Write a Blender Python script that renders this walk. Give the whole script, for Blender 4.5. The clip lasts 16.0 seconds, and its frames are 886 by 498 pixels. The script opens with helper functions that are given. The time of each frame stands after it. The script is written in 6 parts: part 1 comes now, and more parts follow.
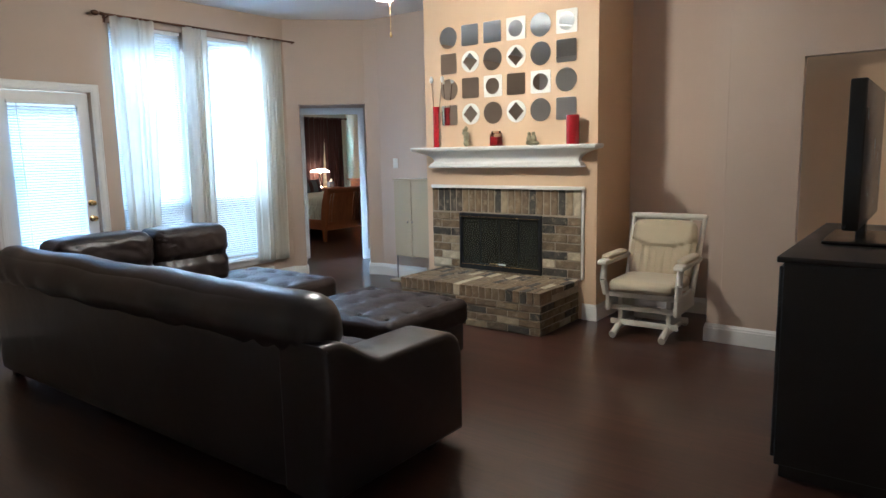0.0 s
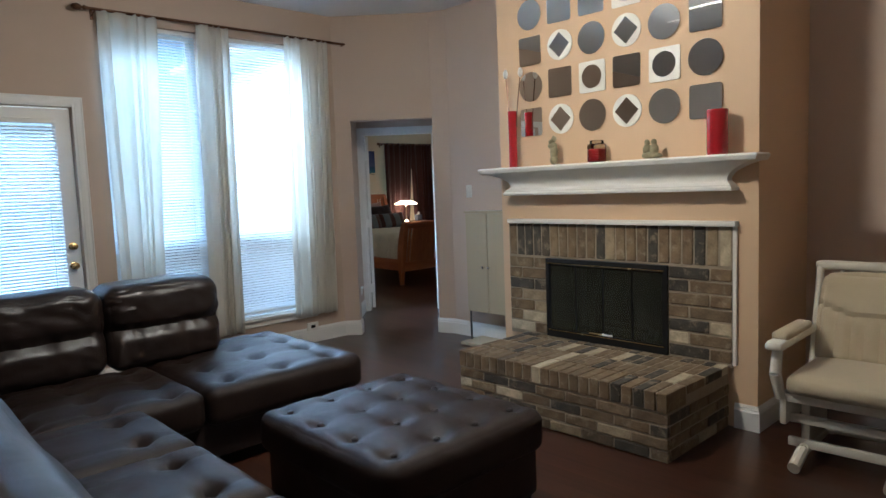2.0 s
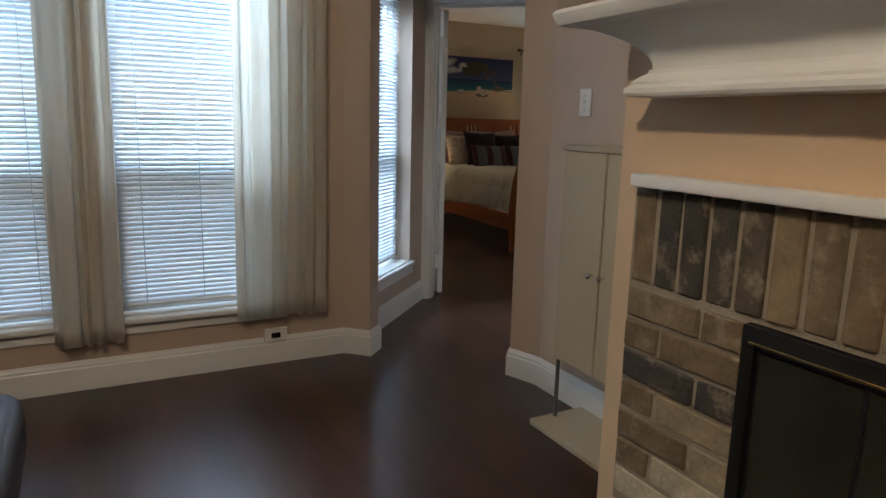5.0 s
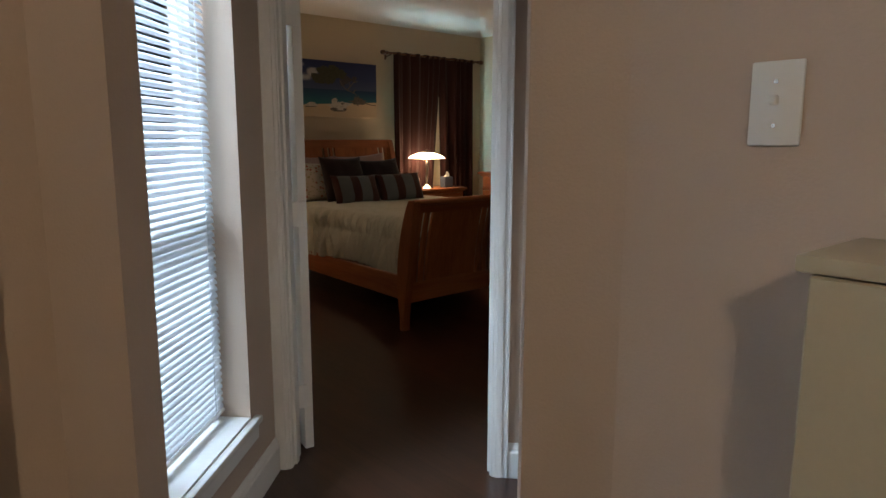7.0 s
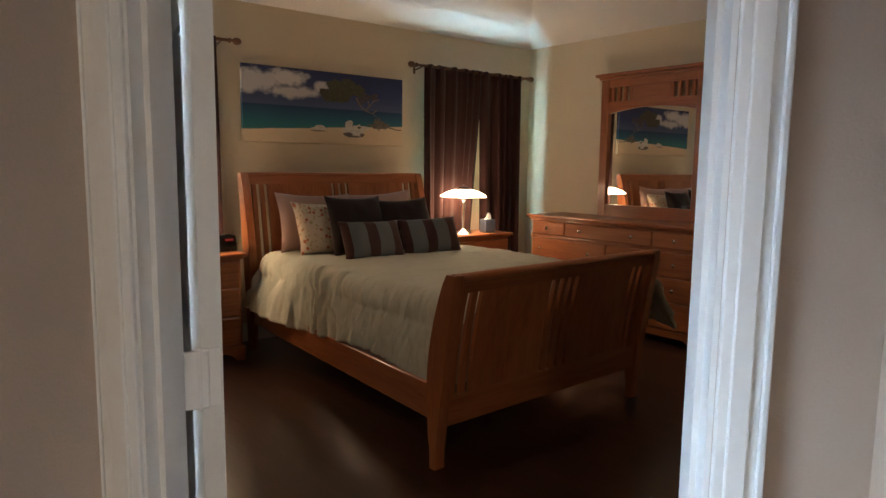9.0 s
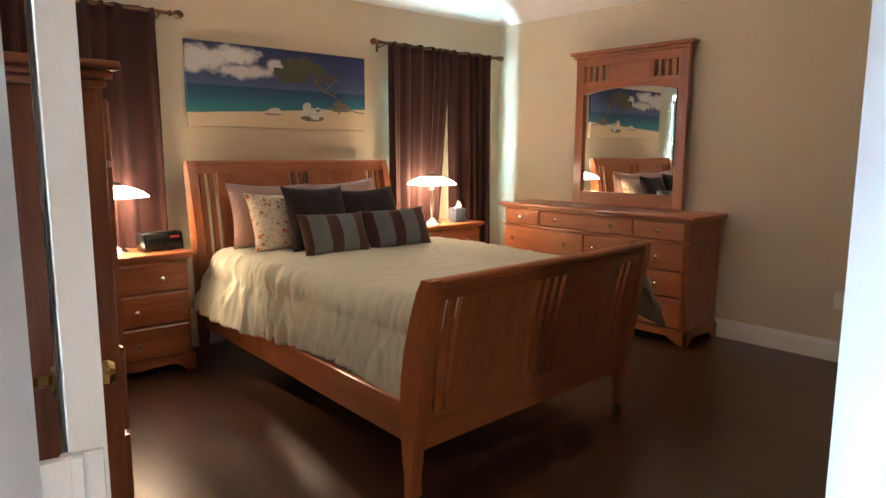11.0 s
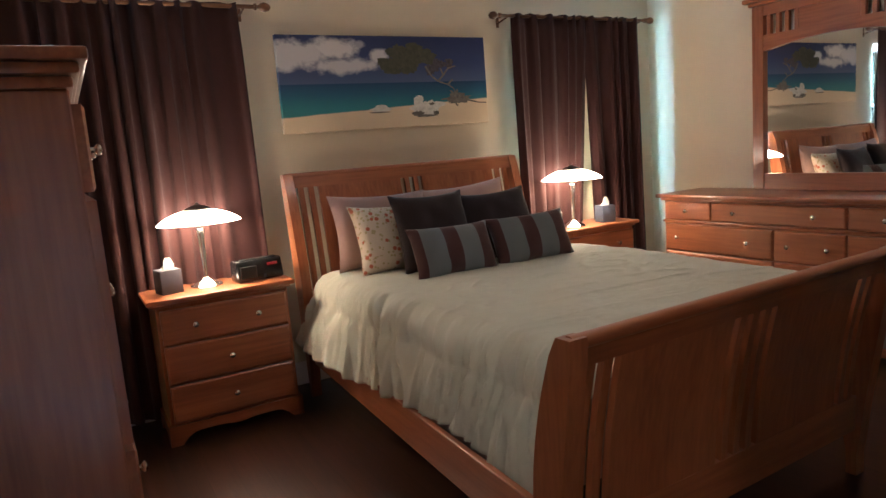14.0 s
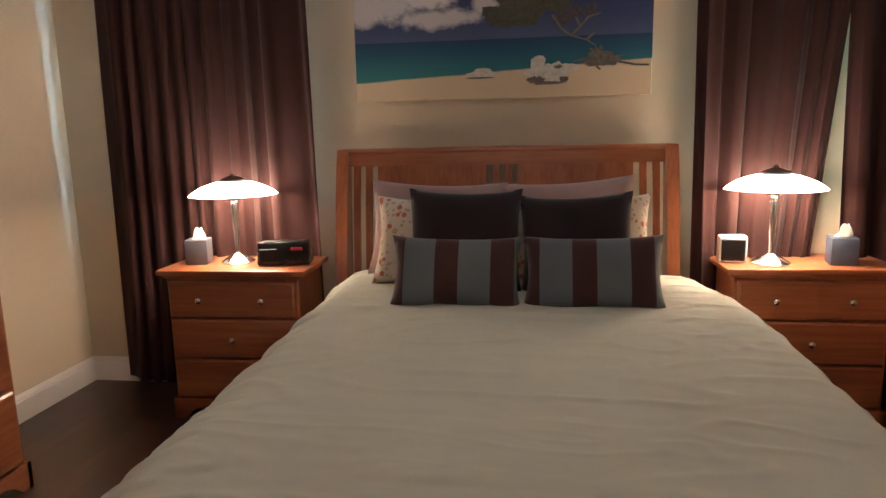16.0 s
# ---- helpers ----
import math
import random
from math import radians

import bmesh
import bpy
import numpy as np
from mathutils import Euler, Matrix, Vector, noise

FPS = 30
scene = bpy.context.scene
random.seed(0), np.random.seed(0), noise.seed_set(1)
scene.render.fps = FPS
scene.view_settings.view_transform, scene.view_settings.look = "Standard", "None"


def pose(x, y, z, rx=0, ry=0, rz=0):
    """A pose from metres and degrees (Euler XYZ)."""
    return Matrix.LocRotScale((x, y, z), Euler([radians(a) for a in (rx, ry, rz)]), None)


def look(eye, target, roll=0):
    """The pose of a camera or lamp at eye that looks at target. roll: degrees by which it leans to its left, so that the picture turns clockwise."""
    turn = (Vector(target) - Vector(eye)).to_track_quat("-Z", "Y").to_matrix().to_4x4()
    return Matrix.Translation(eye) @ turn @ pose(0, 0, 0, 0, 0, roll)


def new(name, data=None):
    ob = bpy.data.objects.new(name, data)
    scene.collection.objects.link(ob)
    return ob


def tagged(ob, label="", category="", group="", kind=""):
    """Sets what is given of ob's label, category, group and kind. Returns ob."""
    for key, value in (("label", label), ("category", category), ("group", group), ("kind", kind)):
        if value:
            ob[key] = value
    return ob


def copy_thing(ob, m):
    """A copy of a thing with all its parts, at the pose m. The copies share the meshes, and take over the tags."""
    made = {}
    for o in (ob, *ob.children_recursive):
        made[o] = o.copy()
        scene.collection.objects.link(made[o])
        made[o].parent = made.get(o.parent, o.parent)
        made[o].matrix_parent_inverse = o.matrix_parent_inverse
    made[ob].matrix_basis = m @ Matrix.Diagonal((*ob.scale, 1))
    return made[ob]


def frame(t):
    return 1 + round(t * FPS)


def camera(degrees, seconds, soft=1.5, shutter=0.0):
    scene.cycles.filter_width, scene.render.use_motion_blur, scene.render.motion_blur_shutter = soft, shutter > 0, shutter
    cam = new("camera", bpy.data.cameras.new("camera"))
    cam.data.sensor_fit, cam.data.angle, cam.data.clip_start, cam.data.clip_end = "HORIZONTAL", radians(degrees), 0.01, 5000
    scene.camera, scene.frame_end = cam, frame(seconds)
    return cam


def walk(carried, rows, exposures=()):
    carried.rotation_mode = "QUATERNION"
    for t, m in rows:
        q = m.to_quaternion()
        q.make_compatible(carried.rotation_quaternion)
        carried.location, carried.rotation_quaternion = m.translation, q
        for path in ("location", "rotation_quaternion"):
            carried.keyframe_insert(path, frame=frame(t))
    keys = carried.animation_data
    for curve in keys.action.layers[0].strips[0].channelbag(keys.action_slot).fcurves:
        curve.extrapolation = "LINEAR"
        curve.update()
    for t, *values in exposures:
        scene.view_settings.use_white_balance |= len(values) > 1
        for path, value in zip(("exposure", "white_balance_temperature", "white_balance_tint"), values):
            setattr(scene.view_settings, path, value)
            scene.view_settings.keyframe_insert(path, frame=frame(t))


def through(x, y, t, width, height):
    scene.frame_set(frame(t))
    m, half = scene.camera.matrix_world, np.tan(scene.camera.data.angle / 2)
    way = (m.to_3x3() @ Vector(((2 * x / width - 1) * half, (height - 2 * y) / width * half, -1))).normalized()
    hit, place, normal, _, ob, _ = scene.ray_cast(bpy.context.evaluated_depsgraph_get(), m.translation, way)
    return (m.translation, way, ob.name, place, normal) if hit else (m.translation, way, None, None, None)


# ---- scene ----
cam = camera(67.3, 16.0)
PATH = [
    (0, (-3.712, -2.723, 1.488), (-2.129, -1.536, 1.199), -1.2),
    (0.5, (-3.309, -2.491, 1.456), (-1.816, -1.182, 1.217), -0.3),
    (1, (-2.949, -2.251, 1.447), (-1.432, -0.965, 1.233), -1.7),
    (1.5, (-2.523, -2.035, 1.422), (-1.046, -0.7, 1.225), -2.0),
    (2, (-2.082, -1.81, 1.415), (-0.715, -0.362, 1.229), -2.2),
    (2.5, (-1.628, -1.554, 1.422), (-0.362, -0.009, 1.319), -4.6),
    (3, (-1.124, -1.253, 1.376), (0.047, 0.357, 1.182), -0.4),
    (3.2, (-0.955, -1.114, 1.351), (0.205, 0.503, 1.157), 0.5),
    (5.3, (0.586, 0.476, 1.272), (1.491, 2.216, 0.881), 1.4),
    (5.5, (0.649, 0.678, 1.282), (1.632, 2.379, 0.908), 1.6),
    (6, (0.855, 1.154, 1.297), (1.968, 2.777, 0.943), 0.6),
    (6.5, (1.109, 1.661, 1.298), (2.261, 3.266, 0.989), 0.1),
    (7, (1.377, 2.086, 1.314), (2.669, 3.579, 0.992), 0.1),
    (7.5, (1.64, 2.442, 1.329), (2.903, 3.972, 1.079), 0.8),
    (8, (1.885, 2.811, 1.325), (3.197, 4.293, 1.041), -0.3),
    (8.5, (2.098, 3.106, 1.345), (3.362, 4.625, 1.044), 0.2),
    (9, (2.32, 3.384, 1.38), (3.56, 4.934, 1.135), 0.7),
    (11.3, (2.547, 3.724, 1.402), (3.884, 5.184, 1.114), 0.7),
    (11.5, (2.565, 3.736, 1.406), (3.906, 5.202, 1.176), 0.7),
    (12, (2.608, 3.762, 1.428), (3.952, 5.240, 1.306), -0.3),
    (12.5, (2.622, 3.791, 1.46), (3.960, 5.278, 1.429), -0.1),
    (13, (2.715, 3.848, 1.468), (3.942, 5.427, 1.464), -0.9),
    (13.5, (2.885, 4.043, 1.403), (3.959, 5.718, 1.2), -2.9),
    (14, (3.113, 4.34, 1.393), (4.078, 6.067, 1.098), -4.5),
    (14.5, (3.507, 4.543, 1.399), (4.236, 6.395, 1.211), -2.4),
    (15, (4.076, 4.699, 1.389), (4.641, 6.596, 1.1), -2.2),
    (15.5, (4.66, 4.784, 1.366), (4.898, 6.747, 1.069), -0.5),
    (16, (5.192, 4.881, 1.398), (4.935, 6.834, 1.051), -1.3),
]
EXPOSURES = [(0.0, 1.5, 4800, 7), (1.0, 1.2, 4850, 6), (2.0, 0.95, 4900, 7), (3.2, 0.42, 5100, 8), (5.3, 0.45, 5950, 12), (6.5, 0.55, 6600, 15), (7.5, 0.25, 6000, 13), (8.5, 0.6, 6000, 13), (9.2, 1.5, 6150, 14), (11.3, 2.45, 5750, 14), (12.5, 2.1, 5450, 14), (13.5, 2.02, 5100, 13), (14.5, 1.98, 5150, 14), (16.0, 1.85, 5300, 16)]
walk(cam, [(t, look(eye, target, roll)) for t, eye, target, roll in PATH], EXPOSURES)

# ---- world, sun, lights ----
world = bpy.data.worlds.new("sky_world")
scene.world = world
world.use_nodes = True
wn = world.node_tree
sky = wn.nodes.new("ShaderNodeTexSky")
sky.sky_type = "NISHITA"
sky.sun_disc = False
sky.sun_elevation, sky.sun_rotation = radians(48), radians(103)
wn.links.new(sky.outputs[0], wn.nodes["Background"].inputs[0])
wn.nodes["Background"].inputs[1].default_value = 0.10

sun = new("sun", bpy.data.lights.new("sun", "SUN"))
sun.data.energy, sun.data.angle, sun.data.color = 5.0, radians(0.6), (1.0, 0.95, 0.87)
sun.matrix_world = look((0, 0, 30), (26, 6, 0))


def window_light(name, m, w, h, watts, color):
    """An added area lamp for daylight, in a window's opening or outside above it; m faces it along its -Z."""
    ob = new(name, bpy.data.lights.new(name, "AREA"))
    ob.data.shape, ob.data.size, ob.data.size_y = "RECTANGLE", w, h
    ob.data.energy, ob.data.color = watts, color
    ob.matrix_world = m
    return ob


DAY = (0.55, 0.79, 1.0)
R45 = pose(0, 0, 0, 0, 0, -45)
window_light("skylight_living", look((-0.1, 4.6, 3.75), (-0.1, 3.6, 1.3)), 6.0, 1.2, 640, DAY)
window_light("skylight_vestibule", R45 @ look((-2.5, 4.30, 2.55), (-1.4, 4.36, 1.45)), 0.9, 1.0, 100, (0.72, 0.87, 1.0))
window_light("daylight_bedroom_right", look((6.58, 8.47, 1.5), (6.58, 0, 1.5)), 0.86, 1.26, 80, (0.42, 0.86, 1.0))
window_light("daylight_bedroom_left", look((3.5, 8.47, 1.5), (3.5, 0, 1.5)), 0.86, 1.26, 76, (0.48, 0.80, 1.0))


def bulb(name, p, watts, color, r):
    ob = new(name, bpy.data.lights.new(name, "POINT"))
    ob.data.energy, ob.data.color, ob.data.shadow_soft_size = watts, color, r
    ob.location = p
    return ob


WARM = (1.0, 0.62, 0.30)
bulb("bedside_bulb_left", (3.72, 8.06, 1.125), 3.2, WARM, 0.03)
bulb("bedside_bulb_right", (6.295, 8.06, 1.145), 3.2, WARM, 0.03)

# ---- materials ----


def mat(name, color, rough=0.6, metal=0.0, spread=0.12, scale=6.0, bump=0.0, bump_scale=60.0, fine=0.06, coat=0.0, spec=0.5, sheen=0.0, stretch=(1, 1, 1), random_tone=0.0):
    """A plain surface with large and fine variation of tone, gloss and relief."""
    m = bpy.data.materials.new(name)
    m.use_nodes = True
    n, l = m.node_tree.nodes, m.node_tree.links
    b = n["Principled BSDF"]
    tc = n.new("ShaderNodeTexCoord")
    mp = n.new("ShaderNodeMapping")
    mp.inputs["Scale"].default_value = stretch
    l.new(tc.outputs["Object"], mp.inputs[0])
    big, small = n.new("ShaderNodeTexNoise"), n.new("ShaderNodeTexNoise")
    big.inputs["Scale"].default_value, big.inputs["Detail"].default_value = scale, 4
    small.inputs["Scale"].default_value, small.inputs["Detail"].default_value = bump_scale, 5
    for x in (big, small):
        l.new(mp.outputs[0], x.inputs["Vector"])
    add = n.new("ShaderNodeMath")
    add.operation = "MULTIPLY_ADD"
    l.new(big.outputs[0], add.inputs[0])
    add.inputs[1].default_value, add.inputs[2].default_value = 2 * spread, 1 - spread
    add2 = n.new("ShaderNodeMath")
    add2.operation = "MULTIPLY_ADD"
    l.new(small.outputs[0], add2.inputs[0])
    add2.inputs[1].default_value = 2 * fine
    sub = n.new("ShaderNodeMath")
    sub.operation = "SUBTRACT"
    l.new(add.outputs[0], sub.inputs[0])
    sub.inputs[1].default_value = fine
    l.new(sub.outputs[0], add2.inputs[2])
    tone = add2.outputs[0]
    if random_tone:
        info = n.new("ShaderNodeObjectInfo")
        r = n.new("ShaderNodeMath")
        r.operation = "MULTIPLY_ADD"
        l.new(info.outputs["Random"], r.inputs[0])
        r.inputs[1].default_value, r.inputs[2].default_value = 2 * random_tone, 1 - random_tone
        mm = n.new("ShaderNodeMath")
        mm.operation = "MULTIPLY"
        l.new(tone, mm.inputs[0])
        l.new(r.outputs[0], mm.inputs[1])
        tone = mm.outputs[0]
    sc = n.new("ShaderNodeVectorMath")
    sc.operation = "SCALE"
    sc.inputs[0].default_value = color
    l.new(tone, sc.inputs["Scale"])
    l.new(sc.outputs[0], b.inputs["Base Color"])
    rr = n.new("ShaderNodeMath")
    rr.operation = "MULTIPLY_ADD"
    l.new(big.outputs[0], rr.inputs[0])
    rr.inputs[1].default_value, rr.inputs[2].default_value = 0.16, max(0.03, rough - 0.08)
    l.new(rr.outputs[0], b.inputs["Roughness"])
    b.inputs["Metallic"].default_value = metal
    b.inputs["Specular IOR Level"].default_value = spec
    b.inputs["Coat Weight"].default_value = coat
    b.inputs["Coat Roughness"].default_value = 0.2
    if sheen:
        b.inputs["Sheen Weight"].default_value = sheen
    if bump:
        bp = n.new("ShaderNodeBump")
        bp.inputs["Strength"].default_value = bump
        bp.inputs["Distance"].default_value = 0.01
        l.new(small.outputs[0], bp.inputs["Height"])
        l.new(bp.outputs[0], b.inputs["Normal"])
    return m


def wood(name, dark, light, scale=7.0, rough=0.35, coat=0.3, axis=2, ring=9.0):
    """Varnished wood, its grain along an axis of the object."""
    m = bpy.data.materials.new(name)
    m.use_nodes = True
    n, l = m.node_tree.nodes, m.node_tree.links
    b = n["Principled BSDF"]
    tc, mp = n.new("ShaderNodeTexCoord"), n.new("ShaderNodeMapping")
    s = [scale] * 3
    s[axis] = scale * 0.07
    mp.inputs["Scale"].default_value = s
    l.new(tc.outputs["Object"], mp.inputs[0])
    a, f = n.new("ShaderNodeTexNoise"), n.new("ShaderNodeTexNoise")
    a.inputs["Scale"].default_value, a.inputs["Detail"].default_value, a.inputs["Distortion"].default_value = 1.2, 3, 0.8
    f.inputs["Scale"].default_value, f.inputs["Detail"].default_value = ring, 6
    l.new(mp.outputs[0], a.inputs["Vector"])
    l.new(mp.outputs[0], f.inputs["Vector"])
    mx = n.new("ShaderNodeMath")
    mx.operation = "MULTIPLY_ADD"
    l.new(f.outputs[0], mx.inputs[0])
    mx.inputs[1].default_value = 0.45
    h = n.new("ShaderNodeMath")
    h.operation = "MULTIPLY"
    l.new(a.outputs[0], h.inputs[0])
    h.inputs[1].default_value = 0.6
    l.new(h.outputs[0], mx.inputs[2])
    ramp = n.new("ShaderNodeValToRGB")
    ramp.color_ramp.elements[0].position, ramp.color_ramp.elements[0].color = 0.3, (*dark, 1)
    ramp.color_ramp.elements[1].position, ramp.color_ramp.elements[1].color = 0.72, (*light, 1)
    l.new(mx.outputs[0], ramp.inputs[0])
    l.new(ramp.outputs[0], b.inputs["Base Color"])
    b.inputs["Roughness"].default_value = rough
    b.inputs["Coat Weight"].default_value = coat
    b.inputs["Coat Roughness"].default_value = 0.15
    bp = n.new("ShaderNodeBump")
    bp.inputs["Strength"].default_value, bp.inputs["Distance"].default_value = 0.08, 0.004
    l.new(f.outputs[0], bp.inputs["Height"])
    l.new(bp.outputs[0], b.inputs["Normal"])
    return m


def glowing(name, color, strength, base=(0.9, 0.85, 0.78)):
    m = bpy.data.materials.new(name)
    m.use_nodes = True
    b = m.node_tree.nodes["Principled BSDF"]
    b.inputs["Base Color"].default_value = (*base, 1)
    b.inputs["Emission Color"].default_value = (*color, 1)
    b.inputs["Emission Strength"].default_value = strength
    b.inputs["Roughness"].default_value = 0.3
    return m


def fabric(name, color, through=0.0, clear=0.0, weave=420.0, rough=0.9, tone=0.1, sheen=0.2):
    """Woven cloth; through: the share that light passes, clear: open weave."""
    m = mat(name, color, rough, spread=tone, scale=5, bump=0.25, bump_scale=weave, fine=0.08, sheen=sheen, spec=0.2)
    n, l = m.node_tree.nodes, m.node_tree.links
    b, out = n["Principled BSDF"], n["Material Output"]
    shader = b.outputs[0]
    if through:
        t, mx = n.new("ShaderNodeBsdfTranslucent"), n.new("ShaderNodeMixShader")
        t.inputs[0].default_value = (*color, 1)
        mx.inputs[0].default_value = through
        l.new(shader, mx.inputs[1])
        l.new(t.outputs[0], mx.inputs[2])
        shader = mx.outputs[0]
    if clear:
        t, mx = n.new("ShaderNodeBsdfTransparent"), n.new("ShaderNodeMixShader")
        mx.inputs[0].default_value = clear
        l.new(shader, mx.inputs[1])
        l.new(t.outputs[0], mx.inputs[2])
        shader = mx.outputs[0]
    l.new(shader, out.inputs[0])
    return m


def glass(name, tint=(1, 1, 1), rough=0.0):
    m = bpy.data.materials.new(name)
    m.use_nodes = True
    n, l = m.node_tree.nodes, m.node_tree.links
    n.remove(n["Principled BSDF"])
    t, g, mx, fr = (n.new(k) for k in ("ShaderNodeBsdfTransparent", "ShaderNodeBsdfGlossy", "ShaderNodeMixShader", "ShaderNodeFresnel"))
    t.inputs[0].default_value = (*tint, 1)
    g.inputs["Roughness"].default_value = rough
    fr.inputs[0].default_value = 1.45
    l.new(fr.outputs[0], mx.inputs[0])
    l.new(t.outputs[0], mx.inputs[1])
    l.new(g.outputs[0], mx.inputs[2])
    l.new(mx.outputs[0], n["Material Output"].inputs[0])
    return m


PAINT = mat("tan_wall_paint", (0.53, 0.41, 0.315), 0.62, spread=0.05, scale=1.6, bump=0.12, bump_scale=160, fine=0.03, spec=0.35)
BREAST = mat("peach_chimney_paint", (0.64, 0.45, 0.275), 0.6, spread=0.05, scale=1.8, bump=0.12, bump_scale=160, fine=0.03, spec=0.35)
CREAM_WALL = mat("cream_bedroom_paint", (0.60, 0.51, 0.37), 0.65, spread=0.05, scale=1.6, bump=0.14, bump_scale=150, fine=0.03, spec=0.3)
CEILING = mat("white_ceiling_paint", (0.78, 0.76, 0.74), 0.8, spread=0.04, scale=2, bump=0.35, bump_scale=110, fine=0.04, spec=0.2)
TRIM = mat("white_trim_paint", (0.78, 0.76, 0.72), 0.38, spread=0.05, scale=3, bump=0.03, bump_scale=90, fine=0.03)
DOOR_PAINT = mat("flat_white_door_paint", (0.74, 0.72, 0.68), 0.8, spread=0.06, scale=3, bump=0.05, bump_scale=90, fine=0.04, spec=0.12)
MANTEL = mat("white_mantel_paint", (0.74, 0.71, 0.64), 0.42, spread=0.05, scale=4, bump=0.04, bump_scale=90, fine=0.03)
CABINET = mat("tan_cabinet_paint", (0.45, 0.36, 0.22), 0.4, spread=0.05, scale=3, bump=0.04, bump_scale=120, fine=0.03)
MORTAR = mat("grey_mortar", (0.33, 0.27, 0.19), 0.95, spread=0.2, scale=14, bump=0.6, bump_scale=220, fine=0.15, spec=0.2)
LEATHER = mat("espresso_leather", (0.022, 0.015, 0.013), 0.32, spread=0.2, scale=3, bump=0.10, bump_scale=260, fine=0.12, spec=0.45)
LEATHER_SEAT = mat("worn_espresso_leather", (0.021, 0.0135, 0.011), 0.42, spread=0.35, scale=6, bump=0.3, bump_scale=260, fine=0.14, spec=0.24)
DARKWOOD = mat("black_brown_veneer", (0.012, 0.010, 0.009), 0.4, spread=0.2, scale=4, fine=0.1, stretch=(1, 1, 8))
BLACK = mat("black_metal", (0.012, 0.012, 0.012), 0.45, metal=0.3, spread=0.2, scale=9, fine=0.05)
BLACK_GLOSS = mat("black_plastic", (0.01, 0.01, 0.011), 0.25, spread=0.1, scale=9, fine=0.05)
SOOT = mat("sooty_firebrick", (0.15, 0.145, 0.115), 0.95, spread=0.35, scale=8, bump=0.5, bump_scale=60, fine=0.2)
CHROME = mat("brushed_nickel", (0.75, 0.73, 0.70), 0.18, metal=1.0, spread=0.04, scale=20, fine=0.02)
BRASS = mat("brass", (0.70, 0.50, 0.22), 0.25, metal=1.0, spread=0.08, scale=20, fine=0.03)
BRONZE = mat("oiled_bronze", (0.13, 0.065, 0.035), 0.35, metal=0.8, spread=0.15, scale=20, fine=0.05)
STEEL = mat("grey_steel_rod", (0.2, 0.19, 0.18), 0.4, metal=0.8, spread=0.1, scale=20, fine=0.04)
BLIND = fabric("white_blind_slat", (0.82, 0.85, 0.88), through=0.22, weave=90, rough=0.5, tone=0.03, sheen=0)
CORD = fabric("white_cord", (0.86, 0.88, 0.90), through=0.65, weave=300, tone=0.02, sheen=0)
SHEER = fabric("sheer_cream_curtain", (0.87, 0.83, 0.74), through=0.58, clear=0.15, weave=500, tone=0.05)
BROWN_CURTAIN = fabric("dark_brown_curtain", (0.034, 0.0118, 0.0105), weave=600, tone=0.12, sheen=0.05, rough=0.85)
LINING = fabric("cream_lining", (0.62, 0.55, 0.40), through=0.06, weave=300, tone=0.12)
DUVET = fabric("pale_sage_duvet", (0.52, 0.515, 0.415), weave=420, tone=0.06)
SHEET = fabric("dusty_pink_cotton", (0.34, 0.22, 0.19), weave=420, tone=0.06)
DARK_PILLOW = fabric("dark_brown_cushion_cloth", (0.022, 0.014, 0.015), weave=500, tone=0.15)
CHAIR_WOOD = mat("antique_white_paint", (0.66, 0.62, 0.52), 0.4, spread=0.07, scale=8, fine=0.05, bump=0.05, bump_scale=60)
CHAIR_CLOTH = fabric("beige_microfibre", (0.50, 0.42, 0.28), weave=500, tone=0.1)
OAK = wood("honey_oak_vertical", (0.20, 0.058, 0.020), (0.41, 0.142, 0.050))
OAK_X = wood("honey_oak_along_x", (0.20, 0.058, 0.020), (0.41, 0.142, 0.050), axis=0)
OAK_Y = wood("honey_oak_along_y", (0.20, 0.058, 0.020), (0.41, 0.142, 0.050), axis=1)
RED = mat("red_glass", (0.36, 0.012, 0.016), 0.12, spread=0.1, scale=6, fine=0.02, coat=0.5)
STONE = mat("carved_resin", (0.24, 0.21, 0.12), 0.75, spread=0.45, scale=30, bump=0.3, bump_scale=90, fine=0.2)
WAX = mat("red_wax", (0.40, 0.02, 0.03), 0.35, spread=0.2, scale=12, fine=0.05)
PLASTIC = mat("white_switch_plastic", (0.76, 0.74, 0.68), 0.3, spread=0.02, scale=5, fine=0.01)
MIRROR = bpy.data.materials.new("silvered_mirror")
MIRROR.use_nodes = True
MIRROR.node_tree.nodes["Principled BSDF"].inputs["Base Color"].default_value = (0.91, 0.92, 0.91, 1)
MIRROR.node_tree.nodes["Principled BSDF"].inputs["Metallic"].default_value = 1.0
MIRROR.node_tree.nodes["Principled BSDF"].inputs["Roughness"].default_value = 0.015
MIRROR_FRAME = mat("white_mirror_border", (0.80, 0.77, 0.68), 0.4, spread=0.05, scale=10, fine=0.03)
PANE = glass("window_glass")
FIRE_GLASS = glass("smoked_fire_glass", (0.72, 0.71, 0.62), 0.16)
FIRE_NODES = FIRE_GLASS.node_tree
# Patchy grey diffuse share paints the reflected room light into the glass.
glare, greyed = FIRE_NODES.nodes.new("ShaderNodeBsdfDiffuse"), FIRE_NODES.nodes.new("ShaderNodeMixShader")
glare.inputs[0].default_value = (0.055, 0.055, 0.042, 1)
glare_noise = FIRE_NODES.nodes.new("ShaderNodeTexNoise")
glare_noise.inputs["Scale"].default_value, glare_noise.inputs["Detail"].default_value = 2.2, 2.0
FIRE_NODES.links.new(glare_noise.outputs[0], greyed.inputs[0])
